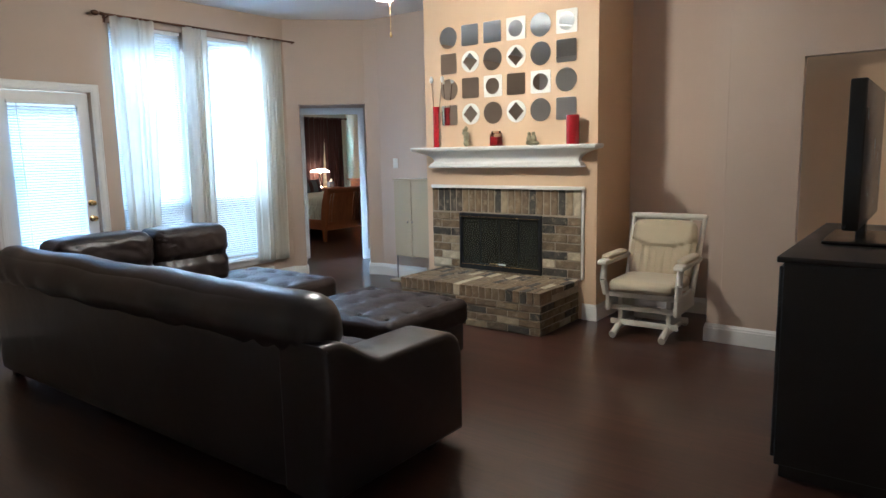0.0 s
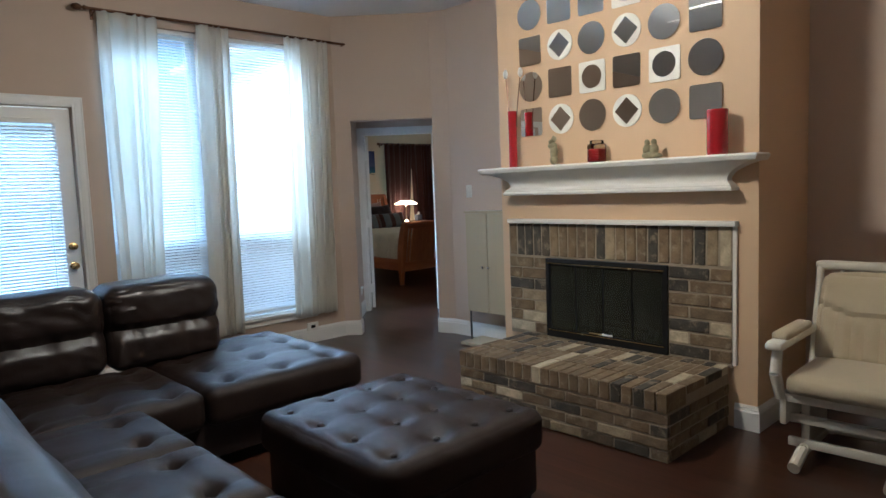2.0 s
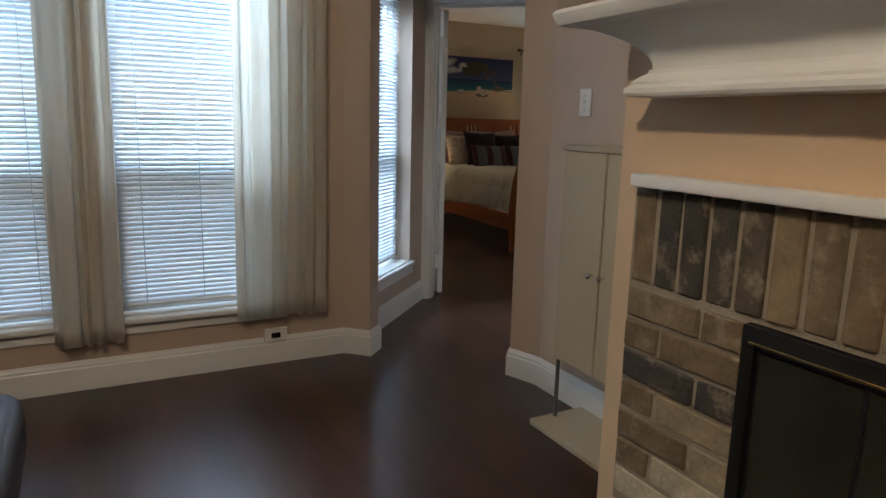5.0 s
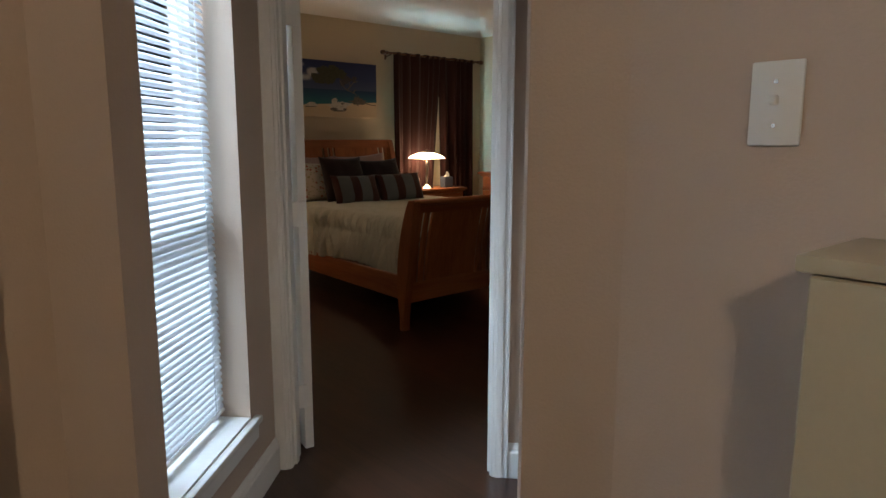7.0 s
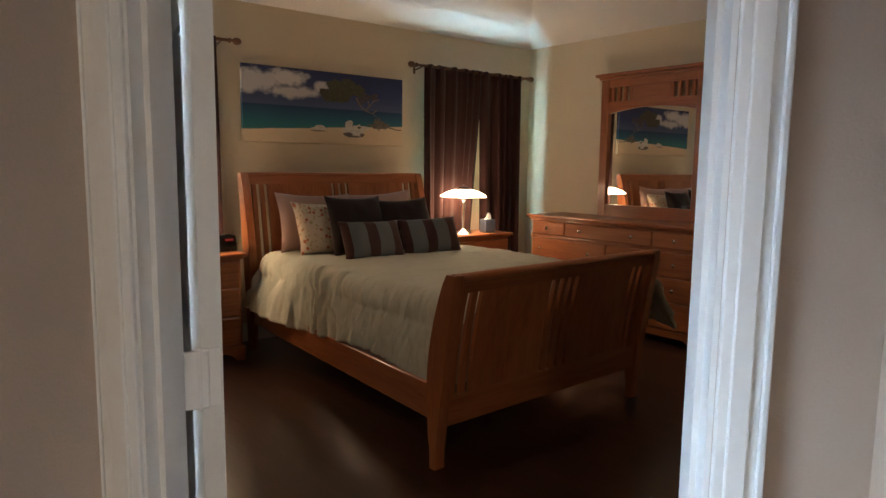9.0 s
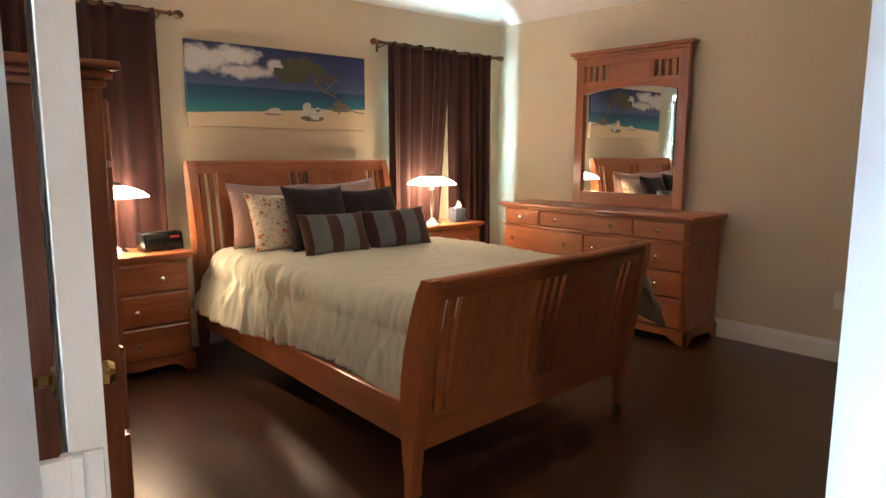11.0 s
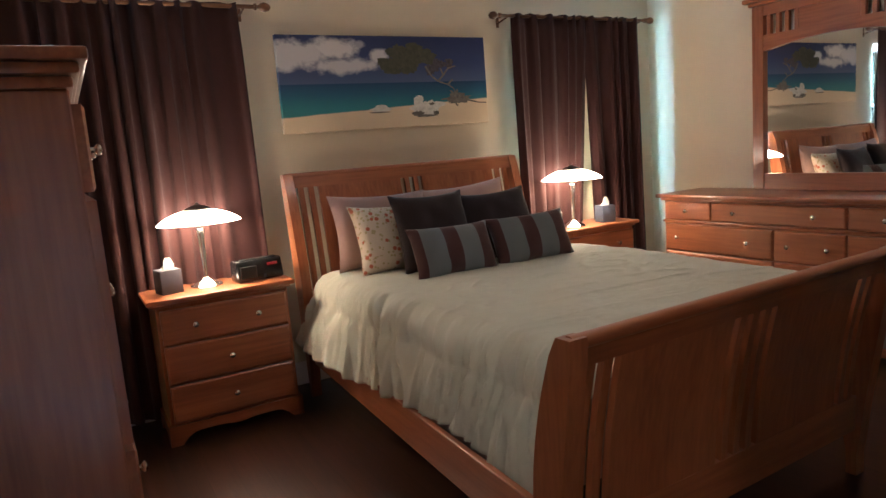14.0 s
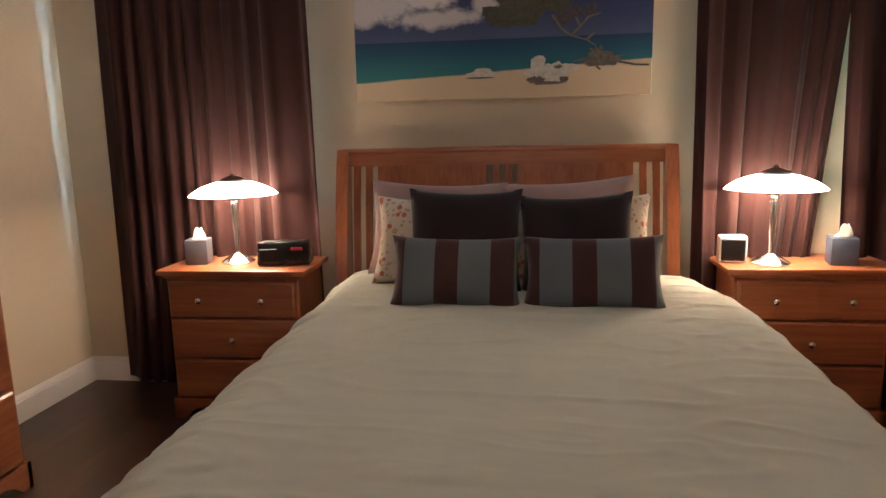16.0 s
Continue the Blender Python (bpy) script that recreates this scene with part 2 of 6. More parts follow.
FIRE_NODES.links.new(FIRE_NODES.nodes["Material Output"].inputs[0].links[0].from_socket, greyed.inputs[1])
FIRE_NODES.links.new(glare.outputs[0], greyed.inputs[2])
FIRE_NODES.links.new(greyed.outputs[0], FIRE_NODES.nodes["Material Output"].inputs[0])


def wrinkled(m, scale, strength, stretch=(1, 1, 1), distance=0.006, kind="RIDGED_MULTIFRACTAL"):
    """Adds soft folds of the skin or cloth under a material's own fine relief."""
    n, l = m.node_tree.nodes, m.node_tree.links
    b = n["Principled BSDF"]
    tc, mp, nz, bp = (n.new(k) for k in ("ShaderNodeTexCoord", "ShaderNodeMapping", "ShaderNodeTexNoise", "ShaderNodeBump"))
    mp.inputs["Scale"].default_value = stretch
    nz.noise_type = kind
    nz.inputs["Scale"].default_value, nz.inputs["Detail"].default_value, nz.inputs["Distortion"].default_value = scale, 2.0, 0.6
    bp.inputs["Strength"].default_value, bp.inputs["Distance"].default_value = strength, distance
    l.new(tc.outputs["Object"], mp.inputs[0])
    l.new(mp.outputs[0], nz.inputs["Vector"])
    l.new(nz.outputs[0], bp.inputs["Height"])
    if b.inputs["Normal"].links:
        l.new(b.inputs["Normal"].links[0].from_socket, bp.inputs["Normal"])
    l.new(bp.outputs[0], b.inputs["Normal"])


wrinkled(LEATHER, 6.0, 0.12, kind="FBM", distance=0.02)
wrinkled(LEATHER_SEAT, 7.0, 0.20, kind="FBM", distance=0.02)
wrinkled(DUVET, 5.0, 0.24, (1.0, 1.6, 1.0))
SCREEN = fabric("grey_insect_mesh", (0.05, 0.055, 0.06), clear=0.55, weave=700)
JAR_GLASS = glass("jar_glass", (0.85, 0.80, 0.72), 0.02)
SHADE = glowing("lit_alabaster_shade", (1.0, 0.72, 0.42), 9.0)
DOME = glowing("lit_frosted_globe_warm", (1.0, 0.76, 0.54), 6.5)
GLOBE = glowing("lit_frosted_globe", (1.0, 0.80, 0.55), 180.0)
LED = glowing("red_clock_digits", (1.0, 0.05, 0.03), 0.05, (0.1, 0.0, 0.0))
TISSUE = fabric("white_tissue", (0.8, 0.78, 0.74), through=0.3, weave=200)
BOX_BLUE = mat("slate_blue_card", (0.055, 0.068, 0.10), 0.6, spread=0.3, scale=20, fine=0.1)
BOX_GREY = mat("silver_grey_card", (0.075, 0.075, 0.09), 0.6, spread=0.2, scale=20, fine=0.1)


def ramped(m, stops):
    """Gives a material's base colour as a ramp over each object's random number, times its own grain."""
    n, l = m.node_tree.nodes, m.node_tree.links
    info, ramp = n.new("ShaderNodeObjectInfo"), n.new("ShaderNodeValToRGB")
    ramp.color_ramp.elements[0].color = (*stops[0][1], 1)
    ramp.color_ramp.elements[0].position = stops[0][0]
    ramp.color_ramp.elements[1].color = (*stops[-1][1], 1)
    ramp.color_ramp.elements[1].position = stops[-1][0]
    for p, c in stops[1:-1]:
        e = ramp.color_ramp.elements.new(p)
        e.color = (*c, 1)
    l.new(info.outputs["Random"], ramp.inputs[0])
    b = n["Principled BSDF"]
    old = b.inputs["Base Color"].links[0].from_socket
    mul = n.new("ShaderNodeMix")
    mul.data_type, mul.blend_type = "RGBA", "MULTIPLY"
    mul.inputs["Factor"].default_value = 1.0
    l.new(ramp.outputs[0], mul.inputs["A"])
    l.new(old, mul.inputs["B"])
    l.new(mul.outputs["Result"], b.inputs["Base Color"])
    return m


BRICK = ramped(mat("tumbled_brick", (1, 1, 1), 0.9, spread=0.6, scale=11, bump=0.35, bump_scale=70, fine=0.28, spec=0.25),
               [(0.0, (0.055, 0.048, 0.038)), (0.17, (0.070, 0.060, 0.046)), (0.24, (0.150, 0.105, 0.060)), (0.5, (0.185, 0.128, 0.070)), (0.74, (0.150, 0.108, 0.062)), (0.84, (0.22, 0.160, 0.090)), (0.90, (0.34, 0.27, 0.165)), (1.0, (0.58, 0.50, 0.34))])


def limed(m, color, amount):
    """Pale lime stains in streaky patches over a material's base colour."""
    n, l = m.node_tree.nodes, m.node_tree.links
    b = n["Principled BSDF"]
    g, nz, rp, mx = (n.new(k) for k in ("ShaderNodeNewGeometry", "ShaderNodeTexNoise", "ShaderNodeValToRGB", "ShaderNodeMix"))
    nz.inputs["Scale"].default_value, nz.inputs["Detail"].default_value, nz.inputs["Roughness"].default_value = 16.0, 6.0, 0.68
    rp.color_ramp.elements[0].position, rp.color_ramp.elements[1].position = 0.53, 0.68
    rp.color_ramp.elements[0].color, rp.color_ramp.elements[1].color = (0, 0, 0, 1), (amount, amount, amount, 1)
    mx.data_type = "RGBA"
    old = b.inputs["Base Color"].links[0].from_socket
    l.new(g.outputs["Position"], nz.inputs["Vector"])
    l.new(nz.outputs[0], rp.inputs[0])
    l.new(rp.outputs[0], mx.inputs["Factor"])
    l.new(old, mx.inputs["A"])
    mx.inputs["B"].default_value = (*color, 1)
    l.new(mx.outputs["Result"], b.inputs["Base Color"])


limed(BRICK, (0.36, 0.29, 0.19), 0.55)


def floor_material():
    """Dark reddish laminate boards running with the y axis."""
    m = wood("dark_walnut_laminate", (0.022, 0.0085, 0.0055), (0.062, 0.024, 0.014), scale=9, rough=0.30, coat=0.25, axis=1, ring=5)
    n, l = m.node_tree.nodes, m.node_tree.links
    b = n["Principled BSDF"]
    tc = n.new("ShaderNodeTexCoord")
    mp = n.new("ShaderNodeMapping")
    mp.inputs["Rotation"].default_value = (0, 0, radians(90))
    l.new(tc.outputs["Object"], mp.inputs[0])
    br = n.new("ShaderNodeTexBrick")
    br.inputs["Color1"].default_value, br.inputs["Color2"].default_value, br.inputs["Mortar"].default_value = (0.8, 0.8, 0.8, 1), (1.15, 1.15, 1.15, 1), (0.4, 0.4, 0.4, 1)
    br.inputs["Scale"].default_value = 1.0
    br.inputs["Mortar Size"].default_value = 0.0012
    br.inputs["Brick Width"].default_value, br.inputs["Row Height"].default_value = 1.2, 0.125
    l.new(mp.outputs[0], br.inputs["Vector"])
    old = b.inputs["Base Color"].links[0].from_socket
    mul = n.new("ShaderNodeMix")
    mul.data_type, mul.blend_type = "RGBA", "MULTIPLY"
    mul.inputs["Factor"].default_value = 1.0
    l.new(old, mul.inputs["A"])
    l.new(br.outputs["Color"], mul.inputs["B"])
    l.new(mul.outputs["Result"], b.inputs["Base Color"])
    return m


FLOOR = floor_material()
GRASS = mat("lawn", (0.06, 0.09, 0.03), 0.95, spread=0.4, scale=3, bump=0.5, bump_scale=50, fine=0.2)
PATIO = mat("pale_concrete", (0.58, 0.56, 0.52), 0.9, spread=0.15, scale=2, bump=0.2, bump_scale=60, fine=0.08)

# ---- helpers of this scene ----


def put(name, bm, material, parent=None, label="", smooth=35):
    me = bpy.data.meshes.new(name)
    bmesh.ops.recalc_face_normals(bm, faces=bm.faces)
    bm.to_mesh(me)
    bm.free()
    me.materials.append(material)
    if smooth:
        for p in me.polygons:
            p.use_smooth = True
        me.set_sharp_from_angle(angle=radians(smooth))
    ob = new(name, me)
    if parent is not None:
        ob.parent = parent
    if label:
        ob["label"] = label
    return ob


def part(name, bm, material, parent, label="", smooth=35):
    return put(name, bm, material, parent, label, smooth)


def thing(name, label, category, m=None, group=""):
    ob = new(name)
    ob.empty_display_size = 0.1
    if m is not None:
        ob.matrix_basis = m
    return tagged(ob, label, category, group)


def structure(ob, label, category):
    return tagged(ob, label, category, kind="structure")


def box(bm, x0, x1, y0, y1, z0, z1, bevel=0.0, seg=1):
    r = bmesh.ops.create_cube(bm, size=1)
    bmesh.ops.scale(bm, vec=(x1 - x0, y1 - y0, z1 - z0), verts=r["verts"])
    bmesh.ops.translate(bm, vec=((x0 + x1) / 2, (y0 + y1) / 2, (z0 + z1) / 2), verts=r["verts"])
    if bevel:
        es = list({e for v in r["verts"] for e in v.link_edges})
        bmesh.ops.bevel(bm, geom=es, offset=bevel, segments=seg, profile=0.5, affect="EDGES")
    return bm


def boxed(x0, x1, y0, y1, z0, z1, bevel=0.0, seg=1):
    return box(bmesh.new(), x0, x1, y0, y1, z0, z1, bevel, seg)


def lathe(bm, profile, seg=24, at=(0, 0, 0)):
    """Turns (radius, height) pairs about z."""
    rings = []
    for r, z in profile:
        if r < 1e-5:
            rings.append([bm.verts.new((at[0], at[1], at[2] + z))])
        else:
            rings.append([bm.verts.new((at[0] + r * math.cos(2 * math.pi * k / seg), at[1] + r * math.sin(2 * math.pi * k / seg), at[2] + z)) for k in range(seg)])
    for a, b in zip(rings, rings[1:]):
        for k in range(seg):
            q = [a[k % len(a)], a[(k + 1) % len(a)], b[(k + 1) % len(b)], b[k % len(b)]]
            q = list(dict.fromkeys(q))
            if len(q) > 2:
                bm.faces.new(q)
    for ring in (rings[0], rings[-1]):
        if len(ring) > 2:
            bm.faces.new(ring)
    return bm


def rod(bm, p, q, r, r2=None, seg=12):
    p, q = Vector(p), Vector(q)
    m = Matrix.Translation((p + q) / 2) @ (q - p).to_track_quat("Z", "Y").to_matrix().to_4x4()
    bmesh.ops.create_cone(bm, cap_ends=True, segments=seg, radius1=r, radius2=r if r2 is None else r2, depth=(q - p).length, matrix=m)
    return bm


def soft_box(bm, lo, hi, r, n=9, puff=0.0, lump=0.0, seed=0):
    """A cushion: a box with wide round edges, its faces puffed outwards."""
    lo, hi = Vector(lo), Vector(hi)
    c, h = (lo + hi) / 2, (hi - lo) / 2
    s = bmesh.new()
    bmesh.ops.create_cube(s, size=2)
    bmesh.ops.subdivide_edges(s, edges=s.edges[:], cuts=n, use_grid_fill=True)
    for v in s.verts:
        p = Vector([math.copysign(1 - (1 - abs(t)) ** 1.6, t) if abs(t) < 1 else t for t in v.co])
        w = Vector((p.x * h.x, p.y * h.y, p.z * h.z))
        rr = [min(r, q) for q in h]
        inner = Vector([max(-h[k] + rr[k], min(h[k] - rr[k], w[k])) for k in range(3)])
        d = w - inner
        k = sum(1 for q in d if abs(q) > 1e-6)
        if k > 1:
            e = Vector([d[i] / rr[i] for i in range(3)])
            e.normalize()
            d = Vector([e[i] * rr[i] for i in range(3)])
        w = inner + d
        if puff:
            for i in range(3):
                if abs(abs(p[i]) - 1) < 1e-6:
                    j, g = (i + 1) % 3, (i + 2) % 3
                    w[i] += math.copysign(puff * (1 - p[j] ** 2) * (1 - p[g] ** 2), p[i])
        if lump:
            w += Vector(noise.noise_vector((w + c) * 5 + Vector((seed, 0, 0)))) * lump
        v.co = w + c
    tmp = bpy.data.meshes.new("tmp")
    s.to_mesh(tmp)
    s.free()
    bm.from_mesh(tmp)
    bpy.data.meshes.remove(tmp)
    return bm


def cells(xs, ys, zs, solid):
    """A clean mesh of the cells of a grid for which solid(i, j, k) holds."""
    bm = bmesh.new()
    vs = {}

    def vert(i, j, k):
        if (i, j, k) not in vs:
            vs[i, j, k] = bm.verts.new((xs[i], ys[j], zs[k]))
        return vs[i, j, k]

    nx, ny, nz = len(xs) - 1, len(ys) - 1, len(zs) - 1

    def full(i, j, k):
        return 0 <= i < nx and 0 <= j < ny and 0 <= k < nz and solid(i, j, k)

    for i in range(nx):
        for j in range(ny):
            for k in range(nz):
                if not full(i, j, k):
                    continue
                for (di, dj, dk), q in (((-1, 0, 0), ((0, 0, 0), (0, 0, 1), (0, 1, 1), (0, 1, 0))), ((1, 0, 0), ((1, 0, 0), (1, 1, 0), (1, 1, 1), (1, 0, 1))),
                                        ((0, -1, 0), ((0, 0, 0), (1, 0, 0), (1, 0, 1), (0, 0, 1))), ((0, 1, 0), ((0, 1, 0), (0, 1, 1), (1, 1, 1), (1, 1, 0))),
                                        ((0, 0, -1), ((0, 0, 0), (0, 1, 0), (1, 1, 0), (1, 0, 0))), ((0, 0, 1), ((0, 0, 1), (1, 0, 1), (1, 1, 1), (0, 1, 1)))):
                    if not full(i + di, j + dj, k + dk):
                        bm.faces.new([vert(i + a, j + b, k + c) for a, b, c in q])
    return bm


def wall(name, s0, s1, z1, thick, openings, m, material, label, z0=0.0):
    """A wall along its own x axis from s0 to s1; its room face is y = 0 and it goes thick into +y. openings: (s0, s1, z0, z1)."""
    xs = sorted({s0, s1, *(v for o in openings for v in o[:2])})
    zs = sorted({z0, z1, *(v for o in openings for v in o[2:])})
    bm = cells(xs, [0, thick], zs, lambda i, j, k: not any(o[0] <= (xs[i] + xs[i + 1]) / 2 <= o[1] and o[2] <= (zs[k] + zs[k + 1]) / 2 <= o[3] for o in openings))
    ob = put(name, bm, material, smooth=0)
    ob.matrix_basis = m
    return structure(ob, label, "wall")


def slab(name, outline, z0, z1, material, label, category):
    bm = bmesh.new()
    lo = [bm.verts.new((x, y, z0)) for x, y in outline]
    hi = [bm.verts.new((x, y, z1)) for x, y in outline]
    bm.faces.new(lo[::-1])
    bm.faces.new(hi)
    n = len(outline)
    for k in range(n):
        bm.faces.new([lo[k], lo[(k + 1) % n], hi[(k + 1) % n], hi[k]])
    return structure(put(name, bm, material, smooth=0), label, category)


def sweep(profile, path, closed=False):
    """Carries a profile of (out, up) along a plan path of (x, y), mitred; out is to the right of the way."""
    bm = bmesh.new()
    n = len(path)
    rings = []
    for k, (x, y) in enumerate(path):
        p = Vector((x, y))
        a = (p - Vector(path[k - 1])).normalized() if k or closed else None
        b = (Vector(path[(k + 1) % n]) - p).normalized() if k < n - 1 or closed else None
        na = Vector((a.y, -a.x)) if a is not None else None
        nb = Vector((b.y, -b.x)) if b is not None else None
        if na is None or nb is None:
            d = na if nb is None else nb
        else:
            d = (na + nb).normalized()
            d = d / max(0.3, d.dot(na))
        rings.append([bm.verts.new((x + d.x * o, y + d.y * o, u)) for o, u in profile])
    m = len(profile)
    pairs = list(zip(rings, rings[1:])) + ([(rings[-1], rings[0])] if closed else [])
    for a, b in pairs:
        for k in range(m):
            bm.faces.new([a[k], b[k], b[(k + 1) % m], a[(k + 1) % m]])
    if not closed:
        bm.faces.new(rings[0])
        bm.faces.new(rings[-1][::-1])
    return bm


BASE = [(0.0, 0.0), (0.016, 0.0), (0.016, 0.105), (0.012, 0.112), (0.012, 0.122), (0.006, 0.134), (0.004, 0.142), (0.0, 0.142)]


def baseboard(path, material=TRIM):
    ob = put("baseboard", sweep(BASE, path), material, smooth=25)
    return structure(ob, "white painted moulded baseboard along the wall", "baseboard")


def from45(a, b):
    return ((a + b) * math.sqrt(0.5), (b - a) * math.sqrt(0.5))

# ---- the large structure ----
NW = pose(0, 3.56, 0)
D45 = R45 @ pose(0, 4.921, 0)
VL = R45 @ pose(-1.350, 0, 0, 0, 0, 90)
BN = pose(0, 8.345, 0)
H = 3.05
wall("wall_north_living", -4.6, 1.63, H, 0.15, [(-1.445, -0.647, 0, 2.09), (-0.43, 0.33, 0.33, 2.74), (0.53, 1.29, 0.33, 2.74)], NW, PAINT, "tan painted living room wall with tall windows and a patio door")
wall("wall_angled_living", -1.365, -0.435, H, 0.12, [(-1.216, -0.436, 0, 2.075)], R45 @ pose(0, 3.67, 0), PAINT, "tan angled wall with a plain opening to the vestibule")
wall("wall_east_living", -2.735, 1.34, H, 0.12, [], pose(2.345, 0, 0, 0, 0, -90), PAINT, "tan painted wall behind the fireplace")
wall("wall_alcove_return", 1.5, 2.345, H, 0.10, [], pose(0, -1.44, 0), PAINT, "tan return wall beside the chair alcove")
wall("wall_southeast_living", 1.441, 2.72, H, 0.10, [(1.92, 2.62, 0.80, 2.08)], pose(1.5, 0, 0, 0, 0, -90), PAINT, "tan wall with a shallow recessed niche")
structure(put("wall_niche_back", boxed(1.72, 1.80, -2.72, -1.86, 0.7, 2.2), BREAST, smooth=0), "ochre painted back of the wall niche", "wall")
wall("wall_south_living", -1.5, 1.0, H, 0.12, [], pose(0, -2.72, 0, 0, 0, 180), PAINT, "plain tan wall behind the media cabinet")
# South hall and west walls are unseen; their white brightens the mirror tiles.
wall("wall_south_hall", 1.0, 4.6, H, 0.12, [], pose(0, -3.7, 0, 0, 0, 180), CEILING, "unseen closing wall, whitened to brighten the mirror tiles")
wall("wall_hall_side", 2.84, 3.7, H, 0.12, [], pose(-1.0, 0, 0, 0, 0, -90), PAINT, "plain tan wall")
wall("wall_west_living", -3.7, 3.56, H, 0.12, [], pose(-4.6, 0, 0, 0, 0, 90), CEILING, "unseen closing wall, whitened to brighten the mirror tiles")

slab("wall_corner_living", [from45(-0.4362, 3.67), from45(-0.4362, 3.79), (2.465, 2.80), (2.465, 2.735), (2.345, 2.735)][::-1], 0.0, H, PAINT, "tan painted corner beside the vestibule opening", "wall")

# chimney breast with its fire opening
structure(put("wall_chimney_breast", cells([1.6, 1.72, 2.05, 2.345], [-0.385, 0.127, 1.03, 1.44], [0, 0.335, 0.9, H],
                                            lambda i, j, k: not (i < 2 and j == 1 and k == 1)), BREAST, smooth=0), "peach painted chimney breast above a brick fireplace", "wall")

# vestibule
wall("wall_vestibule_window", 3.79, 4.921, 2.44, 0.18, [(4.03, 4.65, 0.33, 2.05)], VL, PAINT, "tan vestibule wall with a narrow window")
wall("wall_vestibule_plain", -4.921, -3.79, 2.44, 0.10, [], R45 @ pose(-0.283, 0, 0, 0, 0, -90), PAINT, "plain tan vestibule wall")
wall("wall_bedroom_door", -1.45, 0.94, 3.12, 0.12, [(-1.302, -0.486, 0, 2.05)], D45, PAINT, "angled wall with the bedroom doorway")
bm = bmesh.new()
box(bm, -1.48, -0.20, 3.80, 4.915, 2.44, 2.50)
ob = put("ceiling_vestibule", bm, CEILING, smooth=0)
ob.matrix_basis = R45
structure(ob, "white vestibule ceiling", "ceiling")

# bedroom
wall("wall_north_bedroom", 2.52, 7.53, 3.12, 0.15, [(3.05, 3.95, 0.85, 2.14), (6.13, 7.03, 0.85, 2.14)], BN, CREAM_WALL, "cream bedroom wall with two curtained windows")
wall("wall_east_bedroom", -8.344, -2.9, 3.12, 0.12, [], pose(7.41, 0, 0, 0, 0, -90), CREAM_WALL, "cream bedroom wall behind the dresser")
wall("wall_south_bedroom", -7.41, -4.2, 3.12, 0.12, [], pose(0, 2.9, 0, 0, 0, 180), CREAM_WALL, "plain cream bedroom wall")
wall("wall_west_bedroom", 4.60, 8.344, 3.12, 0.12, [], pose(2.64, 0, 0, 0, 0, 90), CREAM_WALL, "plain cream bedroom wall beside the armoire")
bm = bmesh.new()
o = [bm.verts.new((x, y, 2.565)) for x, y in ((2.6, 2.86), (7.45, 2.86), (7.45, 8.385), (2.6, 8.385))]
i = [bm.verts.new((x, y, 3.09)) for x, y in ((3.69, 3.95), (6.36, 3.95), (6.36, 7.295), (3.69, 7.295))]
for k in range(4):
    bm.faces.new([o[k], o[(k + 1) % 4], i[(k + 1) % 4], i[k]])
bm.faces.new(i)
r = bmesh.ops.extrude_face_region(bm, geom=bm.faces[:])
bmesh.ops.translate(bm, vec=(0, 0, 0.08), verts=[v for v in r["geom"] if isinstance(v, bmesh.types.BMVert)])
structure(put("ceiling_bedroom", bm, CEILING, smooth=0), "white tray ceiling with sloped sides", "ceiling")
slab("ceiling_living", [(-4.7, -3.8), (2.45, -3.8), (2.45, 2.82), (1.68, 3.62), (-4.7, 3.66)], H, H + 0.08, CEILING, "white living room ceiling", "ceiling")

slab("floor", [(-4.7, -3.8), (2.4, -3.8), (2.45, 2.85), (7.5, 2.85), (7.5, 8.45), (2.55, 8.45), (2.55, 4.55), (1.68, 3.68), (-4.7, 3.68)], -0.12, 0.0, FLOOR, "dark reddish walnut laminate floor", "floor")
bm = bmesh.new()
bmesh.ops.create_grid(bm, x_segments=2, y_segments=2, size=900)
ob = put("ground", bm, GRASS, smooth=0)
ob.location.z = -0.20
structure(ob, "lawn around the house reaching the horizon", "ground")
slab("patio", [(-4.5, 3.75), (1.75, 3.75), (2.5, 4.55), (2.5, 7.6), (-4.5, 7.6)], -0.20, -0.10, PATIO, "pale concrete patio outside the windows", "patio")
structure(put("roof_living", boxed(-5.1, 2.5, -4.2, 4.0, 3.2, 3.28), CEILING, smooth=0), "plain roof deck over the living room", "roof")
structure(put("roof_bedroom", boxed(2.2, 7.9, 2.4, 8.8, 3.32, 3.4), CEILING, smooth=0), "plain roof deck over the bedroom", "roof")

# baseboards
A1, B1, C1 = from45(-1.216, 3.67), from45(-0.436, 3.67), (2.345, 2.735)
baseboard([(-4.6, 3.56), (-1.516, 3.56)])
baseboard([(-0.576, 3.56), (1.63, 3.56), A1, from45(-1.216, 3.79), from45(-1.350, 3.79), from45(-1.350, 4.900)])
baseboard([from45(-0.422, 4.921), from45(-0.283, 4.921), from45(-0.283, 3.79), from45(-0.436, 3.79), B1, C1, (2.345, 2.06)])
baseboard([(1.6, -0.262), (1.6, -0.385), (2.345, -0.385), (2.345, -1.34), (1.5, -1.34), (1.5, -2.72)])
baseboard([from45(-1.33, 5.041), (2.64, 4.52), (2.64, 8.345), (7.41, 8.345), (7.41, 2.9), (4.3, 2.9)])


